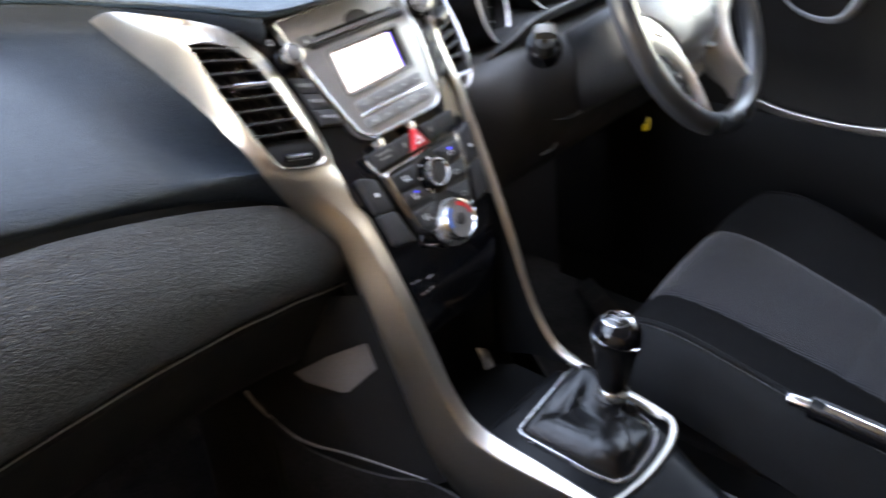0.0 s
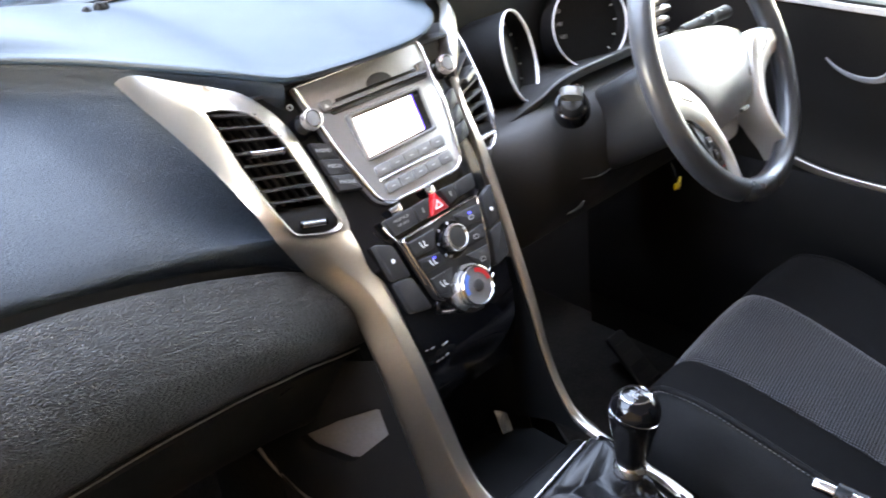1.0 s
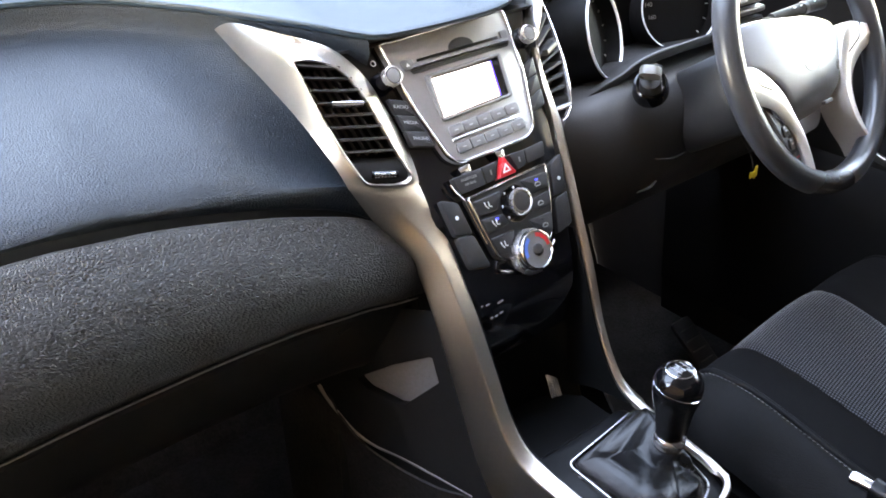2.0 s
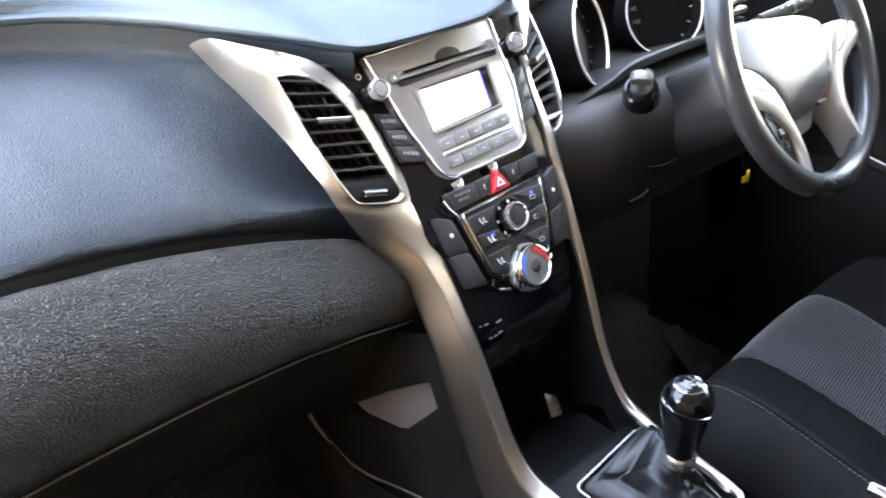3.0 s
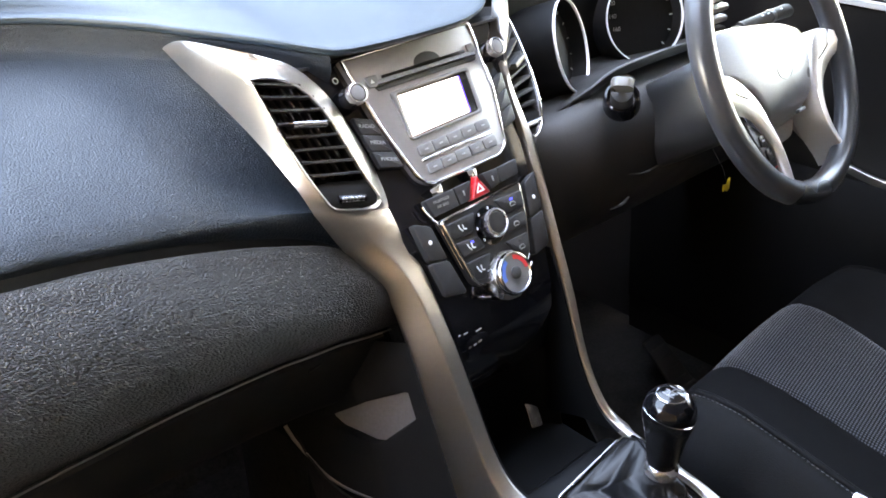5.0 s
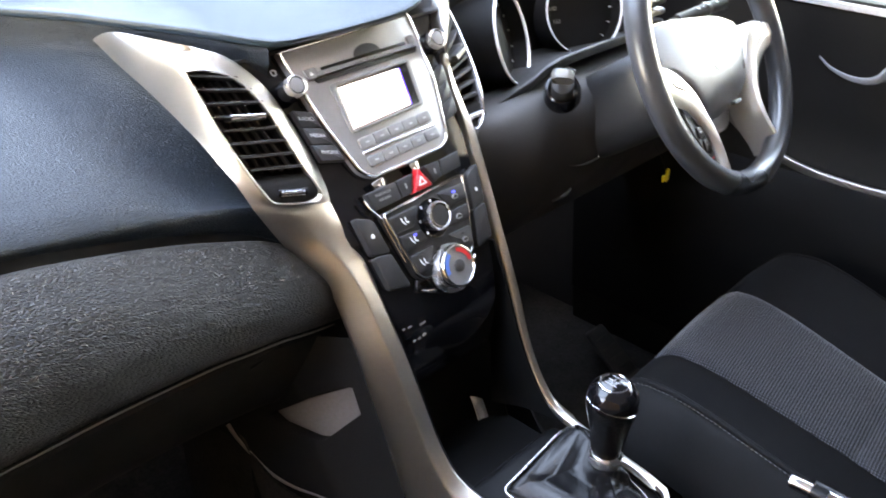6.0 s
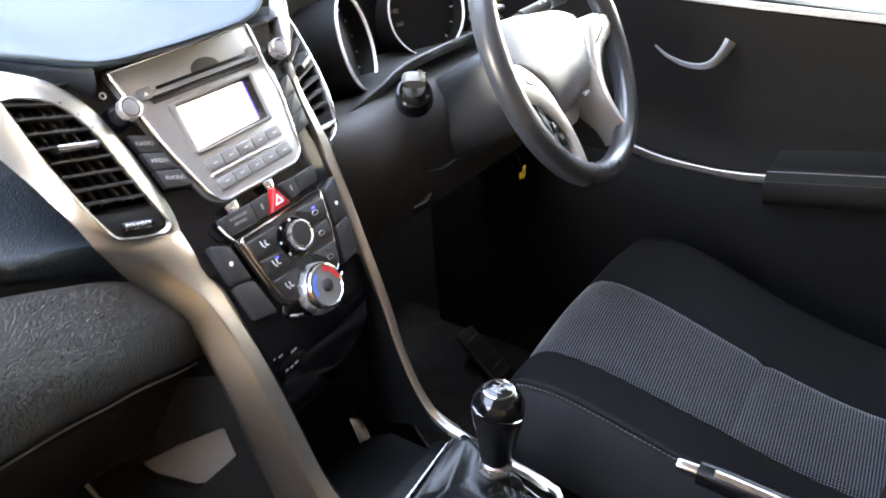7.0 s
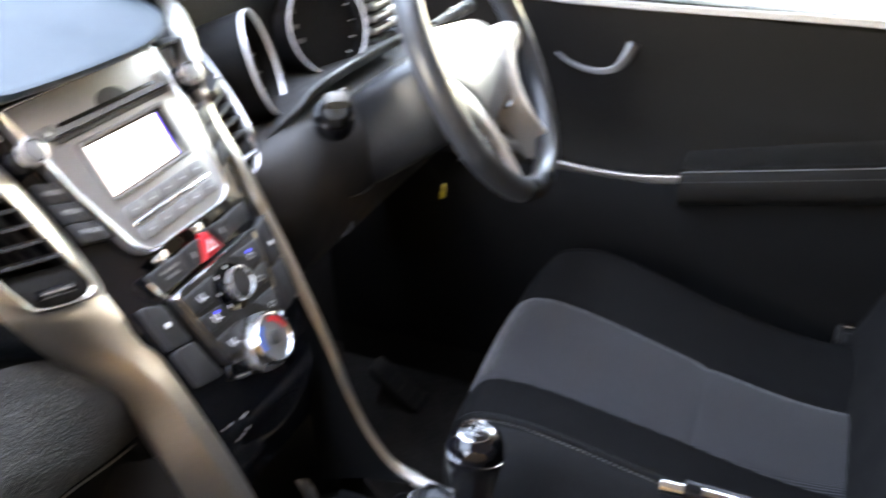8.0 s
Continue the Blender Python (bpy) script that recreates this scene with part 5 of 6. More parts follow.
part("driver_pad", shell([[p, p + V(0.012, 0.012, -0.002), p + V(0.030, 0.045, -0.006), p + V(0.05, 0.12, -0.008)] for p in [*flank, flank[-1] + V(-0.012, -0.002, -0.03), flank[-1] + V(-0.03, -0.002, -0.07)]], 0.003), RADIOBTN, dash, "grey flank beside the vent")

igna = V(0.232, 0.022, 0.714)
ignm = (V(0.266, 0.046, 0.678) - igna).normalized().to_track_quat("-Z", "Y").to_matrix().to_4x4()
ignf = lambda u, v, d: igna + ignm @ V(u, v, d)
ign = thing("ignition_switch", (0.262, 0.05, 0.68), "round black ignition switch with key head", "ignition switch")
part("collar", lathe([(0.0235, -0.070), (0.0222, -0.050), (0.0204, -0.044), (0.0180, -0.043), (0.0165, -0.049), (0.0155, -0.060)], ignf), PIANO, ign, "glossy black ring")
part("barrel", lathe([(0.0140, -0.060), (0.0140, -0.036), (0.0125, -0.032), (0.0, -0.031)], ignf), MATTE, ign)
part("key_blade", sweep([ignf(0, 0, -0.034), ignf(0, 0, -0.018)], rounded([(-0.0045, -0.0012), (0.0045, -0.0012), (0.0045, 0.0012), (-0.0045, 0.0012)], 0.0006), up=(0, 0, 1)), CHROME, ign)
head = rounded([(-0.0125, -0.018), (0.0125, -0.018), (0.0140, -0.004), (0.0085, 0.0035), (-0.0085, 0.0035), (-0.0140, -0.004)], 0.006, 5)
part("key_head", slab(head, lambda u, v, d: ignf(u, d, v), -0.0062, 0.0062, 0.0030), KEYHEAD, ign, "bronze-grey plastic key head")
part("chrome_arc", sweep([ignf(q.x, 0.0064, q.y) for q in head[6:24]], ring(0.0009, 6)), CHROME, ign)

# ---- steering wheel ----
WC, WX, WU, WO = V(0.4165, -0.072, 0.7222), V(0.9956, 0.0935, 0), V(-0.0440, 0.4680, 0.8826), V(0.0825, -0.8787, 0.4701)
def whl(u, v, d):
    return WC + WX * u + WU * v + WO * d
wheel = thing("steering_wheel", WC, "grey leather steering wheel with silver spokes", "steering wheel")
part("rim", sweep([whl(0.168 * math.cos(2 * math.pi * i / 72), 0.168 * math.sin(2 * math.pi * i / 72), 0) for i in range(72)], ring(0.0153, 18, 0.0153), up=WO, closed=True), RIM, wheel, "", 180)
PADOUT = [(-0.120, 0.056), (-0.128, 0.015), (-0.105, 0.0045), (-0.075, -0.025), (-0.060, -0.064), (-0.044, -0.104), (0.042, -0.104), (0.064, -0.070), (0.080, -0.031), (0.100, 0.002), (0.108, 0.012), (0.098, 0.022), (0.05, 0.038), (-0.07, 0.059)]
padl = rounded(PADOUT, 0.022, 6)
def dome(x, y):
    return 0.002 - 1.1 * x * x - 2.6 * (y + 0.020) ** 2 - 18.0 * max(0.0, -0.048 - y) ** 2
rows = [[whl(p.x * 0.96, p.y, -0.034) for p in padl]]
for f, dip in ((1.0, 0.010), (0.992, 0.005), (0.975, 0.0018), (0.95, 0.0), (0.85, 0.0), (0.7, 0.0), (0.5, 0.0), (0.3, 0.0), (0.12, 0.0)):
    rows.append([whl(p.x * f, (p.y + 0.015) * f - 0.015, dome(p.x * f, (p.y + 0.015) * f - 0.015) - dip) for p in padl])
bm = loft(rows, True, True)
bmesh.ops.recalc_face_normals(bm, faces=bm.faces)
pad = part("hub_pad", bm, HUB, wheel, "grey grained airbag cover", 70)
part("emblem", sweep([whl(0.019 * math.cos(2 * math.pi * i / 24), 0.012 * math.sin(2 * math.pi * i / 24) - 0.015, 0.0022) for i in range(24)], ring(0.00035, 6), up=WO, closed=True), HUB, pad, "plain oval emblem")
part("print", slab([(0.012, -0.074), (0.030, -0.074), (0.030, -0.070), (0.012, -0.070)], lambda u, v, d: whl(u, v, d - 0.0085), 0, 0.006, 0.0005), HUB, pad)
for sx in (-1, 1):
    # upper arm of the spoke and the slim strip that runs down to the rim
    if sx < 0:
        ia = spline([(-0.153, 0.015, 0), (-0.112, 0.004, 0), (-0.077, -0.027, 0), (-0.062, -0.067, 0), (-0.060, -0.105, 0), (-0.077, -0.160, 0)], 36)
        oa = spline([(-0.156, -0.026, 0), (-0.132, -0.036, 0), (-0.102, -0.050, 0), (-0.080, -0.076, 0), (-0.072, -0.104, 0), (-0.0825, -0.159, 0)], 36)
    else:
        ia = spline([(0.160, 0.000, 0), (0.118, 0.010, 0), (0.088, -0.022, 0), (0.070, -0.064, 0), (0.064, -0.105, 0), (0.078, -0.160, 0)], 36)
        oa = spline([(0.160, -0.030, 0), (0.138, -0.034, 0), (0.108, -0.052, 0), (0.089, -0.078, 0), (0.083, -0.106, 0), (0.085, -0.159, 0)], 36)
    rows = []
    low = lambda q: whl(q.x, q.y, q.z - 0.008 - 0.010 * min(1.0, max(0.0, (0.160 - math.hypot(q.x, q.y)) / 0.07)))
    for a, b in zip(ia, oa):
        rows.append([low(V(*a.lerp(b, f).xy, d)) for f, d in ((0, -0.026 if sx > 0 else 0.000), (0, -0.004 if sx > 0 else 0.006), (0, 0.010), (0.1, 0.0145), (0.5, 0.0155), (0.88, 0.0115), (1, 0.008), (0.8, 0.003))])
    sp = part("spoke", shell(rows, 0.002), SPOKE, wheel, "satin silver spoke", 50)
    part("button_seam", sweep([low(V(sx * 0.140, 0.006, 0.0148)), low(V(sx * 0.128, -0.014, 0.0160)), low(V(sx * 0.100, -0.026, 0.0160))], ring(0.0008, 6)), MATTE, sp)
    if sx < 0:
        mod = part("button_module", slab(rounded([(-0.112, -0.044), (-0.104, -0.096), (-0.076, -0.146), (-0.067, -0.146), (-0.067, -0.100), (-0.082, -0.066)], 0.006), whl, -0.03, -0.010, 0.003), BUTTON, sp, "black button module")
        for k, (u, v) in enumerate(((-0.084, -0.080), (-0.078, -0.098), (-0.075, -0.116))):
            part("phone_button", slab(rounded([(u - 0.007, v - 0.007), (u + 0.006, v - 0.007), (u + 0.006, v + 0.007), (u - 0.007, v + 0.007)], 0.003), whl, -0.012, -0.008, 0.001), PLASTIC, mod)
            part("print", slab([(u - 0.003, v - 0.001), (u + 0.003, v - 0.001), (u + 0.003, v + 0.001), (u - 0.003, v + 0.001)], whl, -0.009, -0.0076, 0.0001), (WHITE, RADIOGREY, RED)[k], mod)
part("hub_back", lathe([(0.070, -0.045), (0.065, -0.06), (0.05, -0.07), (0.03, -0.10)], lambda u, v, d: whl(u, v - 0.015, d)), MATTE, wheel)

column = thing("steering_column", (0.405, 0.0, 0.68), "black plastic steering column shroud with stalks", "steering column")
rows = []
for d, s, dv in ((-0.045, 0.75, 0), (-0.055, 0.95, 0), (-0.10, 1.0, -0.004), (-0.17, 1.0, -0.012), (-0.24, 0.95, -0.02)):
    rows.append([whl(p.x * s, p.y * s + dv - 0.01, d) for p in rounded([(-0.058, 0.045), (-0.062, -0.035), (-0.03, -0.07), (0.03, -0.07), (0.062, -0.035), (0.058, 0.045)], 0.02)])
bm = loft(rows, True, True)
bmesh.ops.recalc_face_normals(bm, faces=bm.faces)
part("shroud", bm, PLASTIC, column)
pth = spline([V(0.44, 0.0, 0.742), V(0.49, -0.002, 0.743), V(0.545, -0.006, 0.745)], 16)
st = part("stalk", sweep(pth, ring(0.0085, 12, 0.0075), scale=lambda f: 0.8 + 0.4 * f), MATTE, column, "black wiper stalk with white marks")
part("stalk_band", sweep(pth[9:11], ring(0.0102, 12, 0.0088)), PLASTIC, st)
for k in (6, 8, 12):
    part("print", sweep([pth[k] + V(0.002, -0.0045, 0.0070), pth[k] + V(-0.002, -0.0045, 0.0070)], ring(0.0009, 6)), WHITE, st)

tag = thing("yellow_tag", (0.445, -0.01, 0.53), "small torn yellow plastic tag hanging below the column", "tag")
bm = slab(rounded([(-0.013, 0.006), (-0.012, -0.005), (-0.004, -0.004), (0.003, -0.010), (0.012, -0.008), (0.011, 0.009), (0.004, 0.008), (0.001, 0.002)], 0.002), lambda u, v, d: V(0.445 + u, -0.010 - d + 0.2 * u, 0.521 + v), 0, 0.002, 0.0004)
part("tab", bm, YELLOW, tag)
part("tie", sweep(spline([V(0.446, -0.009, 0.527), V(0.447, 0.0, 0.545), V(0.446, 0.02, 0.57)], 8), ring(0.0004, 6)), MATTE, tag)

# ---- driver's seat ----
seat = thing("driver_seat", (0.375, -0.35, 0.03), "black cloth driver seat with ribbed grey centre", "car seat")
SEAT_ARC = [(-0.126, -0.18), (-0.108, -0.12), (-0.103, -0.075), (-0.109, -0.038), (-0.126, -0.010), (-0.153, 0.002), (-0.22, 0.000), (-0.345, -0.022), (-0.50, -0.050), (-0.66, -0.045)]
ARC = spline([(0, a, b) for a, b in SEAT_ARC], 60)


def seat_point(x, k):
    p = ARC[k]
    f = k / 59
    dx = x - 0.372
    side = abs(dx) / 0.245
    near = max(0.0, (0.285 - x) / 0.094)
    far = max(0.0, (x - (0.462 - 0.03 * min(1, max(0, (f - 0.3) / 0.3)))) / 0.11)
    up = 0.0
    if near:
        up = 0.008 * math.sin(math.pi / 2 * min(near, 1.0)) ** 1.3 - 0.16 * max(0.0, near - 0.98) ** 1.6
    if far:
        up = 0.026 * math.sin(math.pi / 2 * min(far, 1.0)) ** 1.3 - 0.16 * max(0.0, far - 0.98) ** 1.6
    amp = min(1.0, max(0.0, (f - 0.10) / 0.25))
    y = p.y - 0.060 * side ** 4 * (1 - min(1, f * 1.6))
    lift = min(1.0, max(0.0, (x - 0.28) / 0.20))
    crown = (0.006 * math.cos(dx / 0.09 * math.pi / 2) if abs(dx) < 0.09 else 0) + 0.021 * lift * lift * (3 - 2 * lift) * (1 - 0.6 * f)
    return V(x, y, 0.365 + p.z + (up * amp if up > 0 else up) + crown)


def seat_patch(x0, x1, k0, k1, n):
    rows = []
    for k in range(k0, k1 + 1):
        row = []
        for j in range(n + 1):
            g = j / n
            p = seat_point(x0(k) + (x1(k) - x0(k)) * g, k)
            e = min(g, 1 - g) * (x1(k) - x0(k))
            h = min(k - k0, k1 - k) * 0.012
            p.z -= 0.004 * math.exp(-(e / 0.005) ** 2) + 0.004 * math.exp(-(h / 0.008) ** 2)
            row.append(p)
        rows.append(row)
    return loft(rows)


sn = lambda k: 0.286 + 0.004 * min(1, k / 40)
sf = lambda k: 0.462 - 0.028 * min(1, max(0, (k / 59 - 0.3) / 0.3))
TS = 36
part("centre_panel", seat_patch(sn, sf, 2, TS, 26), CLOTH, seat, "ribbed grey woven cloth panel", 180)
part("centre_panel", seat_patch(sn, sf, TS, 59, 26), CLOTH, seat, "ribbed grey woven cloth panel", 180)
part("centre_front", seat_patch(sn, sf, 0, 2, 16), CLOTHSIDE, seat, "", 180)
part("side_bolster", seat_patch(lambda k: 0.203, sn, 0, 59, 18), CLOTHSIDE, seat, "", 180)
part("bolster_side", seat_patch(lambda k: 0.138, lambda k: 0.203, 0, 59, 16), SEATSIDE, seat, "dark grey outer side of the cushion", 180)
part("side_bolster", seat_patch(sf, lambda k: 0.615, 0, 59, 26), CLOTHSIDE, seat, "", 180)
crest = [seat_point(0.202, k) + V(0, 0, 0.0006) for k in range(14, 58)]
part("bolster_piping", sweep(crest, ring(0.0042, 8)), SEATSIDE, seat)
stitches = bmesh.new()
for k in range(28, 114):
    p = seat_point(0.1950, k // 2).lerp(seat_point(0.1950, k // 2 + 1), (k % 2) / 2) + V(0, 0, 0.0008)
    bmesh.ops.create_cube(stitches, size=1, matrix=Matrix.Translation(p) @ Matrix.Diagonal((0.0009, 0.0028, 0.0008, 1)))
tagged(part("seam_stitching", stitches, GREYLINING, seat, "row of pale stitches"), kind="stuff")
part("far_piping", sweep([seat_point(0.568, k) + V(0, 0, 0.0006) for k in range(8, 58)], ring(0.0022, 8)), CLOTHSIDE, seat)
part("base", block((0.16, -0.66, 0.05), (0.60, -0.15, 0.27), 0.02, 3), MATTE, seat)
rows = []
for i in range(14):
    f = i / 13
    c = V(0.372, -0.60 - 0.22 * f, 0.32 + 0.60 * f)
    w = 0.235 - 0.05 * f ** 3
    rows.append([c + V(w * math.sin(a) * (1.0), 0.0, 0) + V(0, 0.05 + (0.055 * abs(math.sin(a)) ** 3 if math.cos(a) > 0 else 0.0) if math.cos(a) > 0 else -0.07, 0) * abs(math.cos(a)) ** 0.5 for a in [2 * math.pi * j / 28 for j in range(28)]])
bm = loft(rows, True, True)
bmesh.ops.recalc_face_normals(bm, faces=bm.faces)
part("backrest", bm, CLOTHSIDE, seat, "", 70)
buckle = thing("seat_belt_buckle", (0.60, -0.56, 0.34), "small chrome and black seat belt buckle", "buckle")
part("body", block((0.592, -0.565, 0.30), (0.615, -0.535, 0.345), 0.004), MATTE, buckle)
part("tongue", block((0.594, -0.56, 0.345), (0.613, -0.54, 0.352), 0.002), CHROME, buckle)

# ---- driver's door ----
door = tagged(thing("door_1", (0.74, -0.3, 0.1)), "closed dark grey driver door with silver pull handle", "car door", kind="structure")


def door_row(y):
    f = min(1.0, max(0.0, (y + 0.75) / 1.2))
    belt = 0.722 + 0.004 * math.sin(3 * f)
    return spline([V(0.752, y, belt + 0.008), V(0.735, y, belt + 0.008), V(0.722, y, belt), V(0.728, y, belt - 0.03), V(0.742, y, 0.63), V(0.744, y, 0.56), V(0.735, y, 0.49), V(0.715, y, 0.43), V(0.70, y, 0.36), V(0.69, y, 0.28), V(0.69, y, 0.10), V(0.70, y, 0.0)], 40)


part("upper_panel", shell([door_row(0.30 - 0.04 * i) for i in range(36)], 0.004), DOORSKIN, door)
part("belt_rail", sweep([V(0.726, 0.30 - 0.1 * i, 0.7275 + 0.002 * math.sin(i)) for i in range(15)], rounded([(-0.004, -0.005), (0.008, -0.005), (0.008, 0.005), (-0.004, 0.004)], 0.003)), HEAD, door, "pale weather strip along the window sill")
part("lower_panel", shell([[V(0.706, y, 0.465 + 0.2 * max(0.0, -y - 0.3) * 0.5), V(0.692, y, 0.455 + 0.2 * max(0.0, -y - 0.3) * 0.5), V(0.676, y, 0.40), V(0.672, y, 0.30), V(0.676, y, 0.26 + 0.15 * max(0.0, -y) * 0.8), V(0.69, y, 0.10)] for y in [0.30 - 0.04 * i for i in range(36)]], 0.004), DARKDOOR, door)
strip = spline([V(0.716, 0.06, 0.545), V(0.713, 0.0, 0.507), V(0.711, -0.06, 0.485), V(0.709, -0.13, 0.474), V(0.708, -0.22, 0.474), V(0.707, -0.312, 0.486)], 40)
part("silver_strip", sweep(strip, rounded([(-0.002, -0.009), (0.004, -0.009), (0.004, 0.004), (-0.003, 0.005), (-0.004, -0.002)], 0.002)), SILVER, door, "curved satin silver strip")
arm = []
for i in range(16):
    f = i / 15
    y = -0.29 - 0.40 * f
    z = 0.496 + 0.075 * f
    arm.append(spline([V(0.748, y, z + 0.022), V(0.742, y, z + 0.015), V(0.722, y, z + 0.007), V(0.70, y, z + 0.004), V(0.680, y, z + 0.005), V(0.669, y, z - 0.006), V(0.670, y, z - 0.03), V(0.695, y, z - 0.05)], 22))
part("armrest", shell(arm, 0.004), DOORSKIN, door)
part("armrest_edge", sweep([r[11] + V(-0.001, 0, 0.0045) for r in arm], ring(0.0010, 8)), RADIOBTN, door, "glossy edge line")
part("armrest_edge", sweep([r[13] + V(-0.003, 0, 0.003) for r in arm], ring(0.0009, 8)), PUSH, door)
hpath = spline([V(0.738, -0.078, 0.643), V(0.730, -0.100, 0.633), V(0.722, -0.130, 0.627), V(0.719, -0.158, 0.628), V(0.721, -0.176, 0.636), V(0.727, -0.187, 0.652), V(0.734, -0.193, 0.668)], 24)
part("pull_handle", sweep(hpath, rounded([(-0.004, -0.007), (0.004, -0.007), (0.004, 0.007), (-0.004, 0.007)], 0.003), scale=lambda f: 0.22 + 0.75 * f + 0.9 * max(0.0, f - 0.6)), RADIOGREY, door, "curved satin silver door handle")
win = tagged(thing("window_1", (0.75, -0.2, 0.73)), "clear driver door window", "window", kind="structure")
part("pane", block((0.750, -0.9, 0.725), (0.754, 0.35, 1.13), 0), GLASS, win).visible_shadow = False
part("window_frame", sweep([V(0.745, 0.40, 0.73), V(0.73, 0.18, 0.92), V(0.70, -0.10, 1.13), V(0.70, -0.75, 1.15)], ring(0.02, 8)), MATTE, win)

# far driver-side vent
fv = thing("air_vent", (0.60, 0.16, 0.66), "small silver framed air vent by the driver door", "air vent")
for i in range(6):
    z = 0.655 + 0.017 * i
    part("slat", block((0.555, 0.135, z), (0.64, 0.15, z + 0.009), 0.002), SILVER if i > 1 else PLASTIC, fv)
part("housing", block((0.545, 0.155, 0.64), (0.65, 0.21, 0.765), 0.006), MATTE, fv)

# ---- floor and shell of the car ----
piece("floor", block((-0.77, -1.74, -0.02), (0.77, 0.66, 0.02), 0), CARPET, "black carpeted car floor", "floor", "structure")
piece("floor_mat", block((0.16, -0.12, 0.02), (0.66, 0.42, 0.032), 0.004), CARPET, "black carpet mat in the driver footwell", "floor mat")
piece("wall_front", shell([[V(x, far_edge(x) + 0.02, 0.828), V(x, 0.50 - 0.1 * (x / 0.72) ** 2, 0.5), V(x, 0.55, 0.12), V(x, 0.50, 0.0)] for x in [-0.72 + 0.06 * i for i in range(25)]], 0.005), CARPET, "black carpeted firewall of the footwells", "wall", "structure")
# pedal added to carry the footwell's glints, painted as lighter ribs
pedal = thing("accelerator_pedal", (0.59, 0.13, 0.02), "black floor-hinged pedal, added, with lighter ribs as glints", "pedal")
tread = lambda u, v, d: V(0.588 + u, 0.132 + 0.80 * v - 0.60 * d, 0.072 + 0.60 * v + 0.80 * d)
part("pad", slab(rounded([(-0.027, -0.055), (0.027, -0.055), (0.024, 0.052), (-0.024, 0.052)], 0.008), tread, -0.008, 0.0, 0.003), MATTE, pedal)
for k in range(4):
    part("rib", sweep([tread(-0.018, -0.036 + 0.022 * k, 0.001), tread(0.018, -0.036 + 0.022 * k, 0.001)], ring(0.0018, 6, 0.0010)), KNEE, pedal)
part("hinge", sweep([V(0.562, 0.088, 0.034), V(0.614, 0.088, 0.034)], ring(0.008, 10)), MATTE, pedal)
roof = []
for i in range(13):
    y = -0.10 - 1.63 * i / 12
    roof.append([V(x, y, 1.17 - 0.10 * (x / 0.72) ** 4 + 0.03 * min(1, i / 4)) for x in [-0.79 + 0.1316667 * j for j in range(13)]])
piece("ceiling", shell(roof, 0.02), HEAD, "pale grey headliner of the car", "ceiling", "structure")
piece("wall_rear", block((-0.77, -1.75, -0.02), (0.77, -1.70, 1.15), 0.01), CARPET, "dark rear of the cabin", "wall", "structure")
ws = tagged(thing("windscreen", (0, 0.5, 0.9)), "clear raked windscreen", "windscreen", kind="structure")
part("glass_sheet", shell([[V(x, far_edge(x) + 0.03, 0.835), V(x, 0.21 - 0.1 * (x / 0.7) ** 2, 1.02), V(x, -0.09 - 0.05 * (x / 0.7) ** 2, 1.17)] for x in [-0.68 + 0.085 * i for i in range(17)]], 0.004), GLASS, ws).visible_shadow = False
part("cowl", shell([[V(x, far_edge(x) - 0.004, 0.838), V(x, far_edge(x) + 0.06, 0.846), V(x, 0.70 - 0.16 * (x / 0.72) ** 2, 0.80)] for x in [-0.72 + 0.06 * i for i in range(25)]], 0.004), MATTE, ws)
piece("bonnet", shell([[V(x, 0.70 - 0.16 * (x / 0.72) ** 2, 0.80), V(x, 1.1, 0.82 - 0.05 * (x / 0.8) ** 2), V(x, 1.6, 0.70 - 0.05 * (x / 0.8) ** 2), V(x, 1.72, 0.4)] for x in [-0.8 + 0.1 * i for i in range(17)]], 0.004), PAINT, "silver car bonnet beyond the windscreen", "bonnet", "structure")
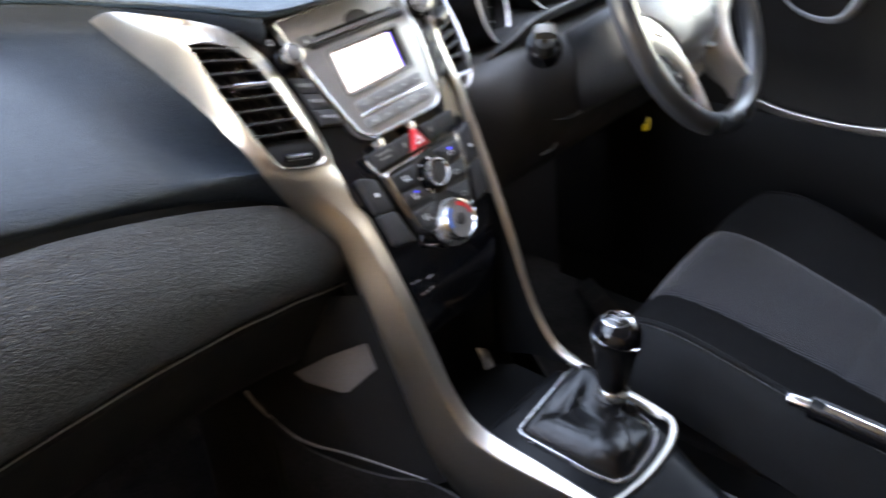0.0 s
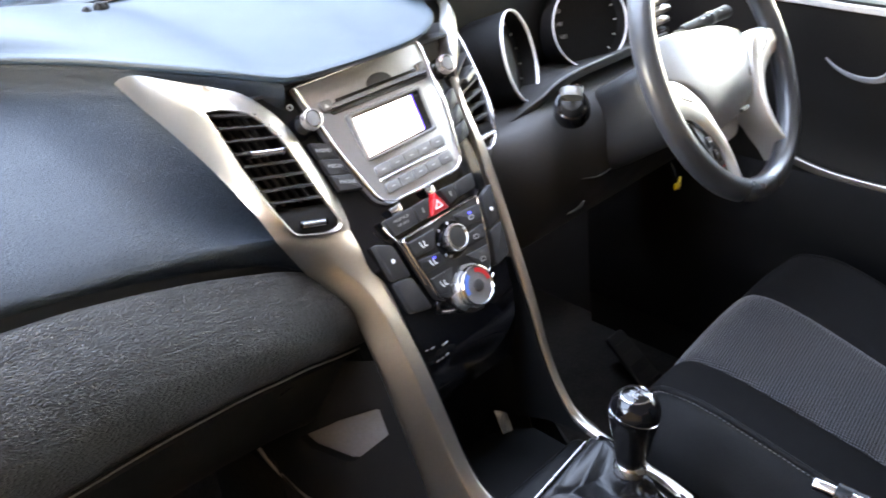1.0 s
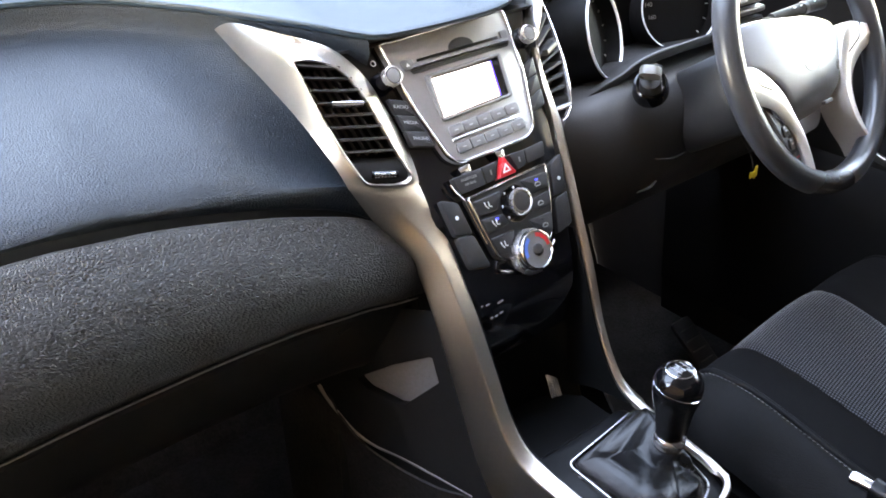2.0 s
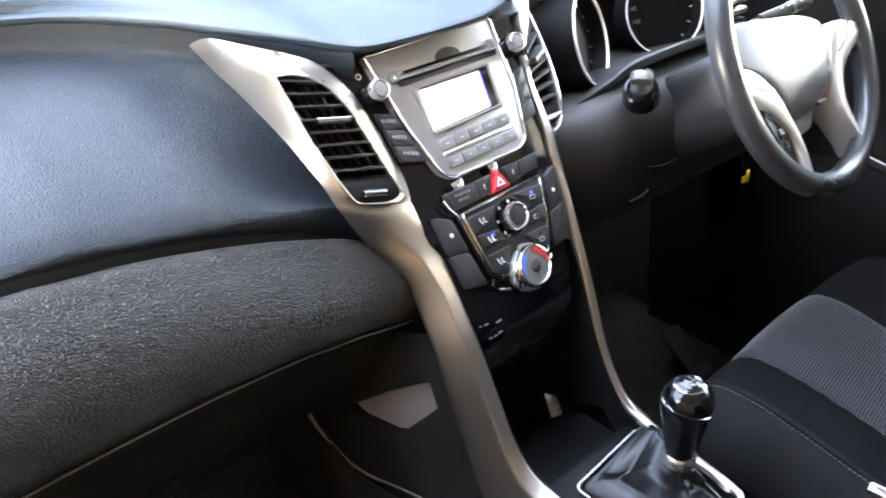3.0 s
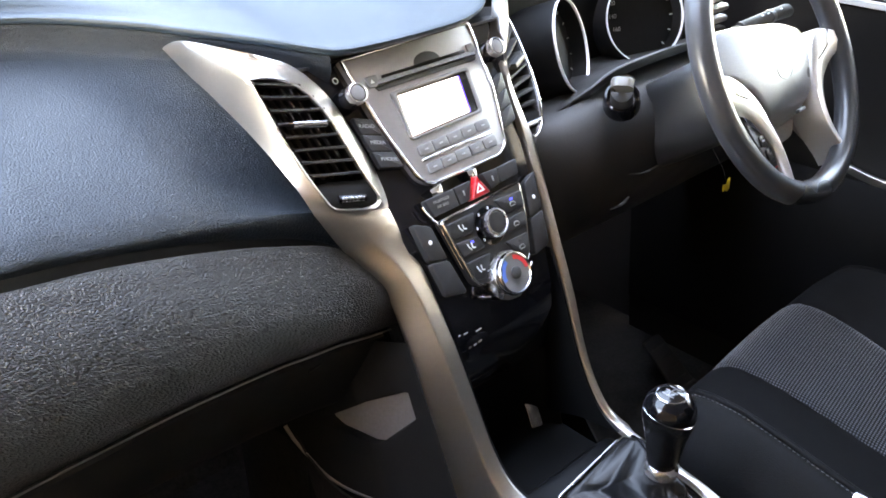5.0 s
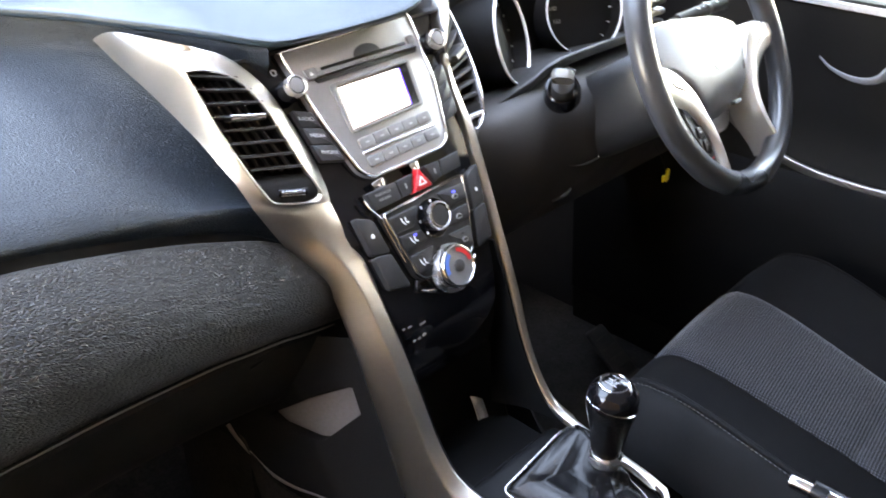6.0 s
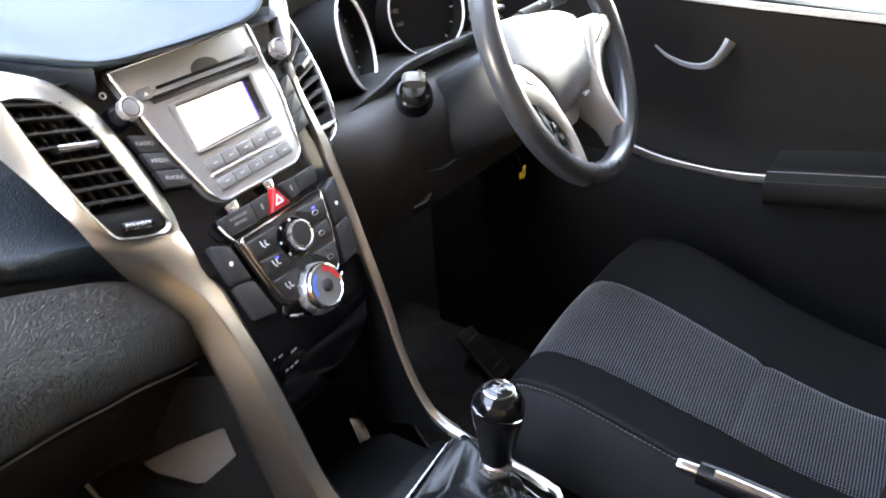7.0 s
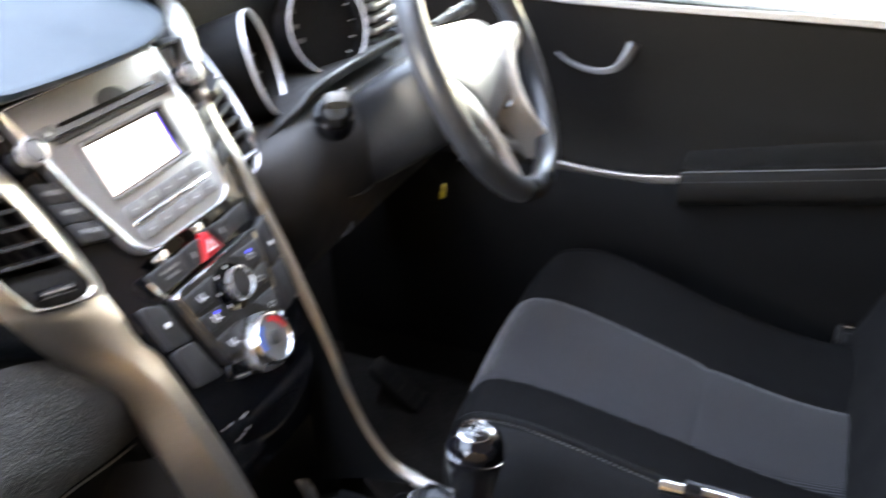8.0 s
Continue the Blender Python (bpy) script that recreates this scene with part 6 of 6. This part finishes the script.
for sx, nm in ((-1, "pillar_1"), (1, "pillar_2")):
    piece(nm, sweep(spline([V(sx * 0.72, 0.46, 0.80), V(sx * 0.69, 0.21, 0.97), V(sx * 0.62, -0.12, 1.15)], 12), ring(0.035, 10)), HEAD, "grey front pillar of the car", "pillar", "structure")
# unseen side, coloured tan to throw warm light onto the silver trim
piece("wall_left", slab([(0.62, 0.0), (0.62, 0.70), (-0.08, 0.70), (-0.17, 1.13), (-1.75, 1.13), (-1.75, 0.0)], lambda u, v, d: V(-0.78 + d, u, v), 0.0, 0.045, 0.01), TAN, "unseen tan side added for warm reflections in the trim", "wall", "structure")
# unseen dark band that cuts the tan bounce on the console's lower parts
piece("wall_left_lower", slab([(0.62, 0.0), (0.62, 0.36), (-1.75, 0.36), (-1.75, 0.0)], lambda u, v, d: V(-0.735 + d, u, v), 0.003, 0.015, 0.004), MATTE, "unseen black band added to darken reflections low on the leg", "wall", "structure")
for sx in (-1, 1):
    piece("kick_panel", block((sx * 0.735 - 0.012, 0.25, 0.0), (sx * 0.735 + 0.012, 0.66, 0.815), 0.005), MATTE, "dark side panel beside the dashboard end", "wall", "structure")
piece("wing", block((-0.86, 0.55, -0.1), (-0.79, 1.7, 0.74), 0.02), PAINT, "front wing of the car body", "car body", "structure")
piece("side_panel_far", block((0.79, -1.75, -0.1), (0.83, 1.7, 0.70), 0.02), PAINT, "far side of the car body", "car body", "structure")
g = bmesh.new()
bmesh.ops.create_grid(g, x_segments=8, y_segments=8, size=400)
bmesh.ops.translate(g, verts=g.verts, vec=(0, 0, -0.38))
piece("ground", g, GROUND, "brown-grey paving round the car", "ground", "structure")
# unseen wall, added to keep direct sun off the car and nearby ground
piece("wall_shade", block((-1.6, -7.4, -0.4), (16, -7, 11), 0.02), PLASTER, "unseen tall wall added behind the car to block the sun", "wall", "structure")
sensor = thing("dashboard_sensor", (-0.155, 0.40, 0.84), "small black plastic clips on the dashboard top", "sensor")
for k, (x, y, r) in enumerate(((-0.168, 0.392, 0.006), (-0.150, 0.398, 0.007), (-0.141, 0.404, 0.005))):
    part("clip", lathe([(r, -0.012), (r * 1.1, 0.0), (r * 0.8, r * 0.8), (r * 0.3, r * 1.2), (0, r * 1.25)], lambda u, v, d, x=x, y=y: V(x + u, y + 0.8 * v, 0.842 + d), 12), MATTE, sensor)
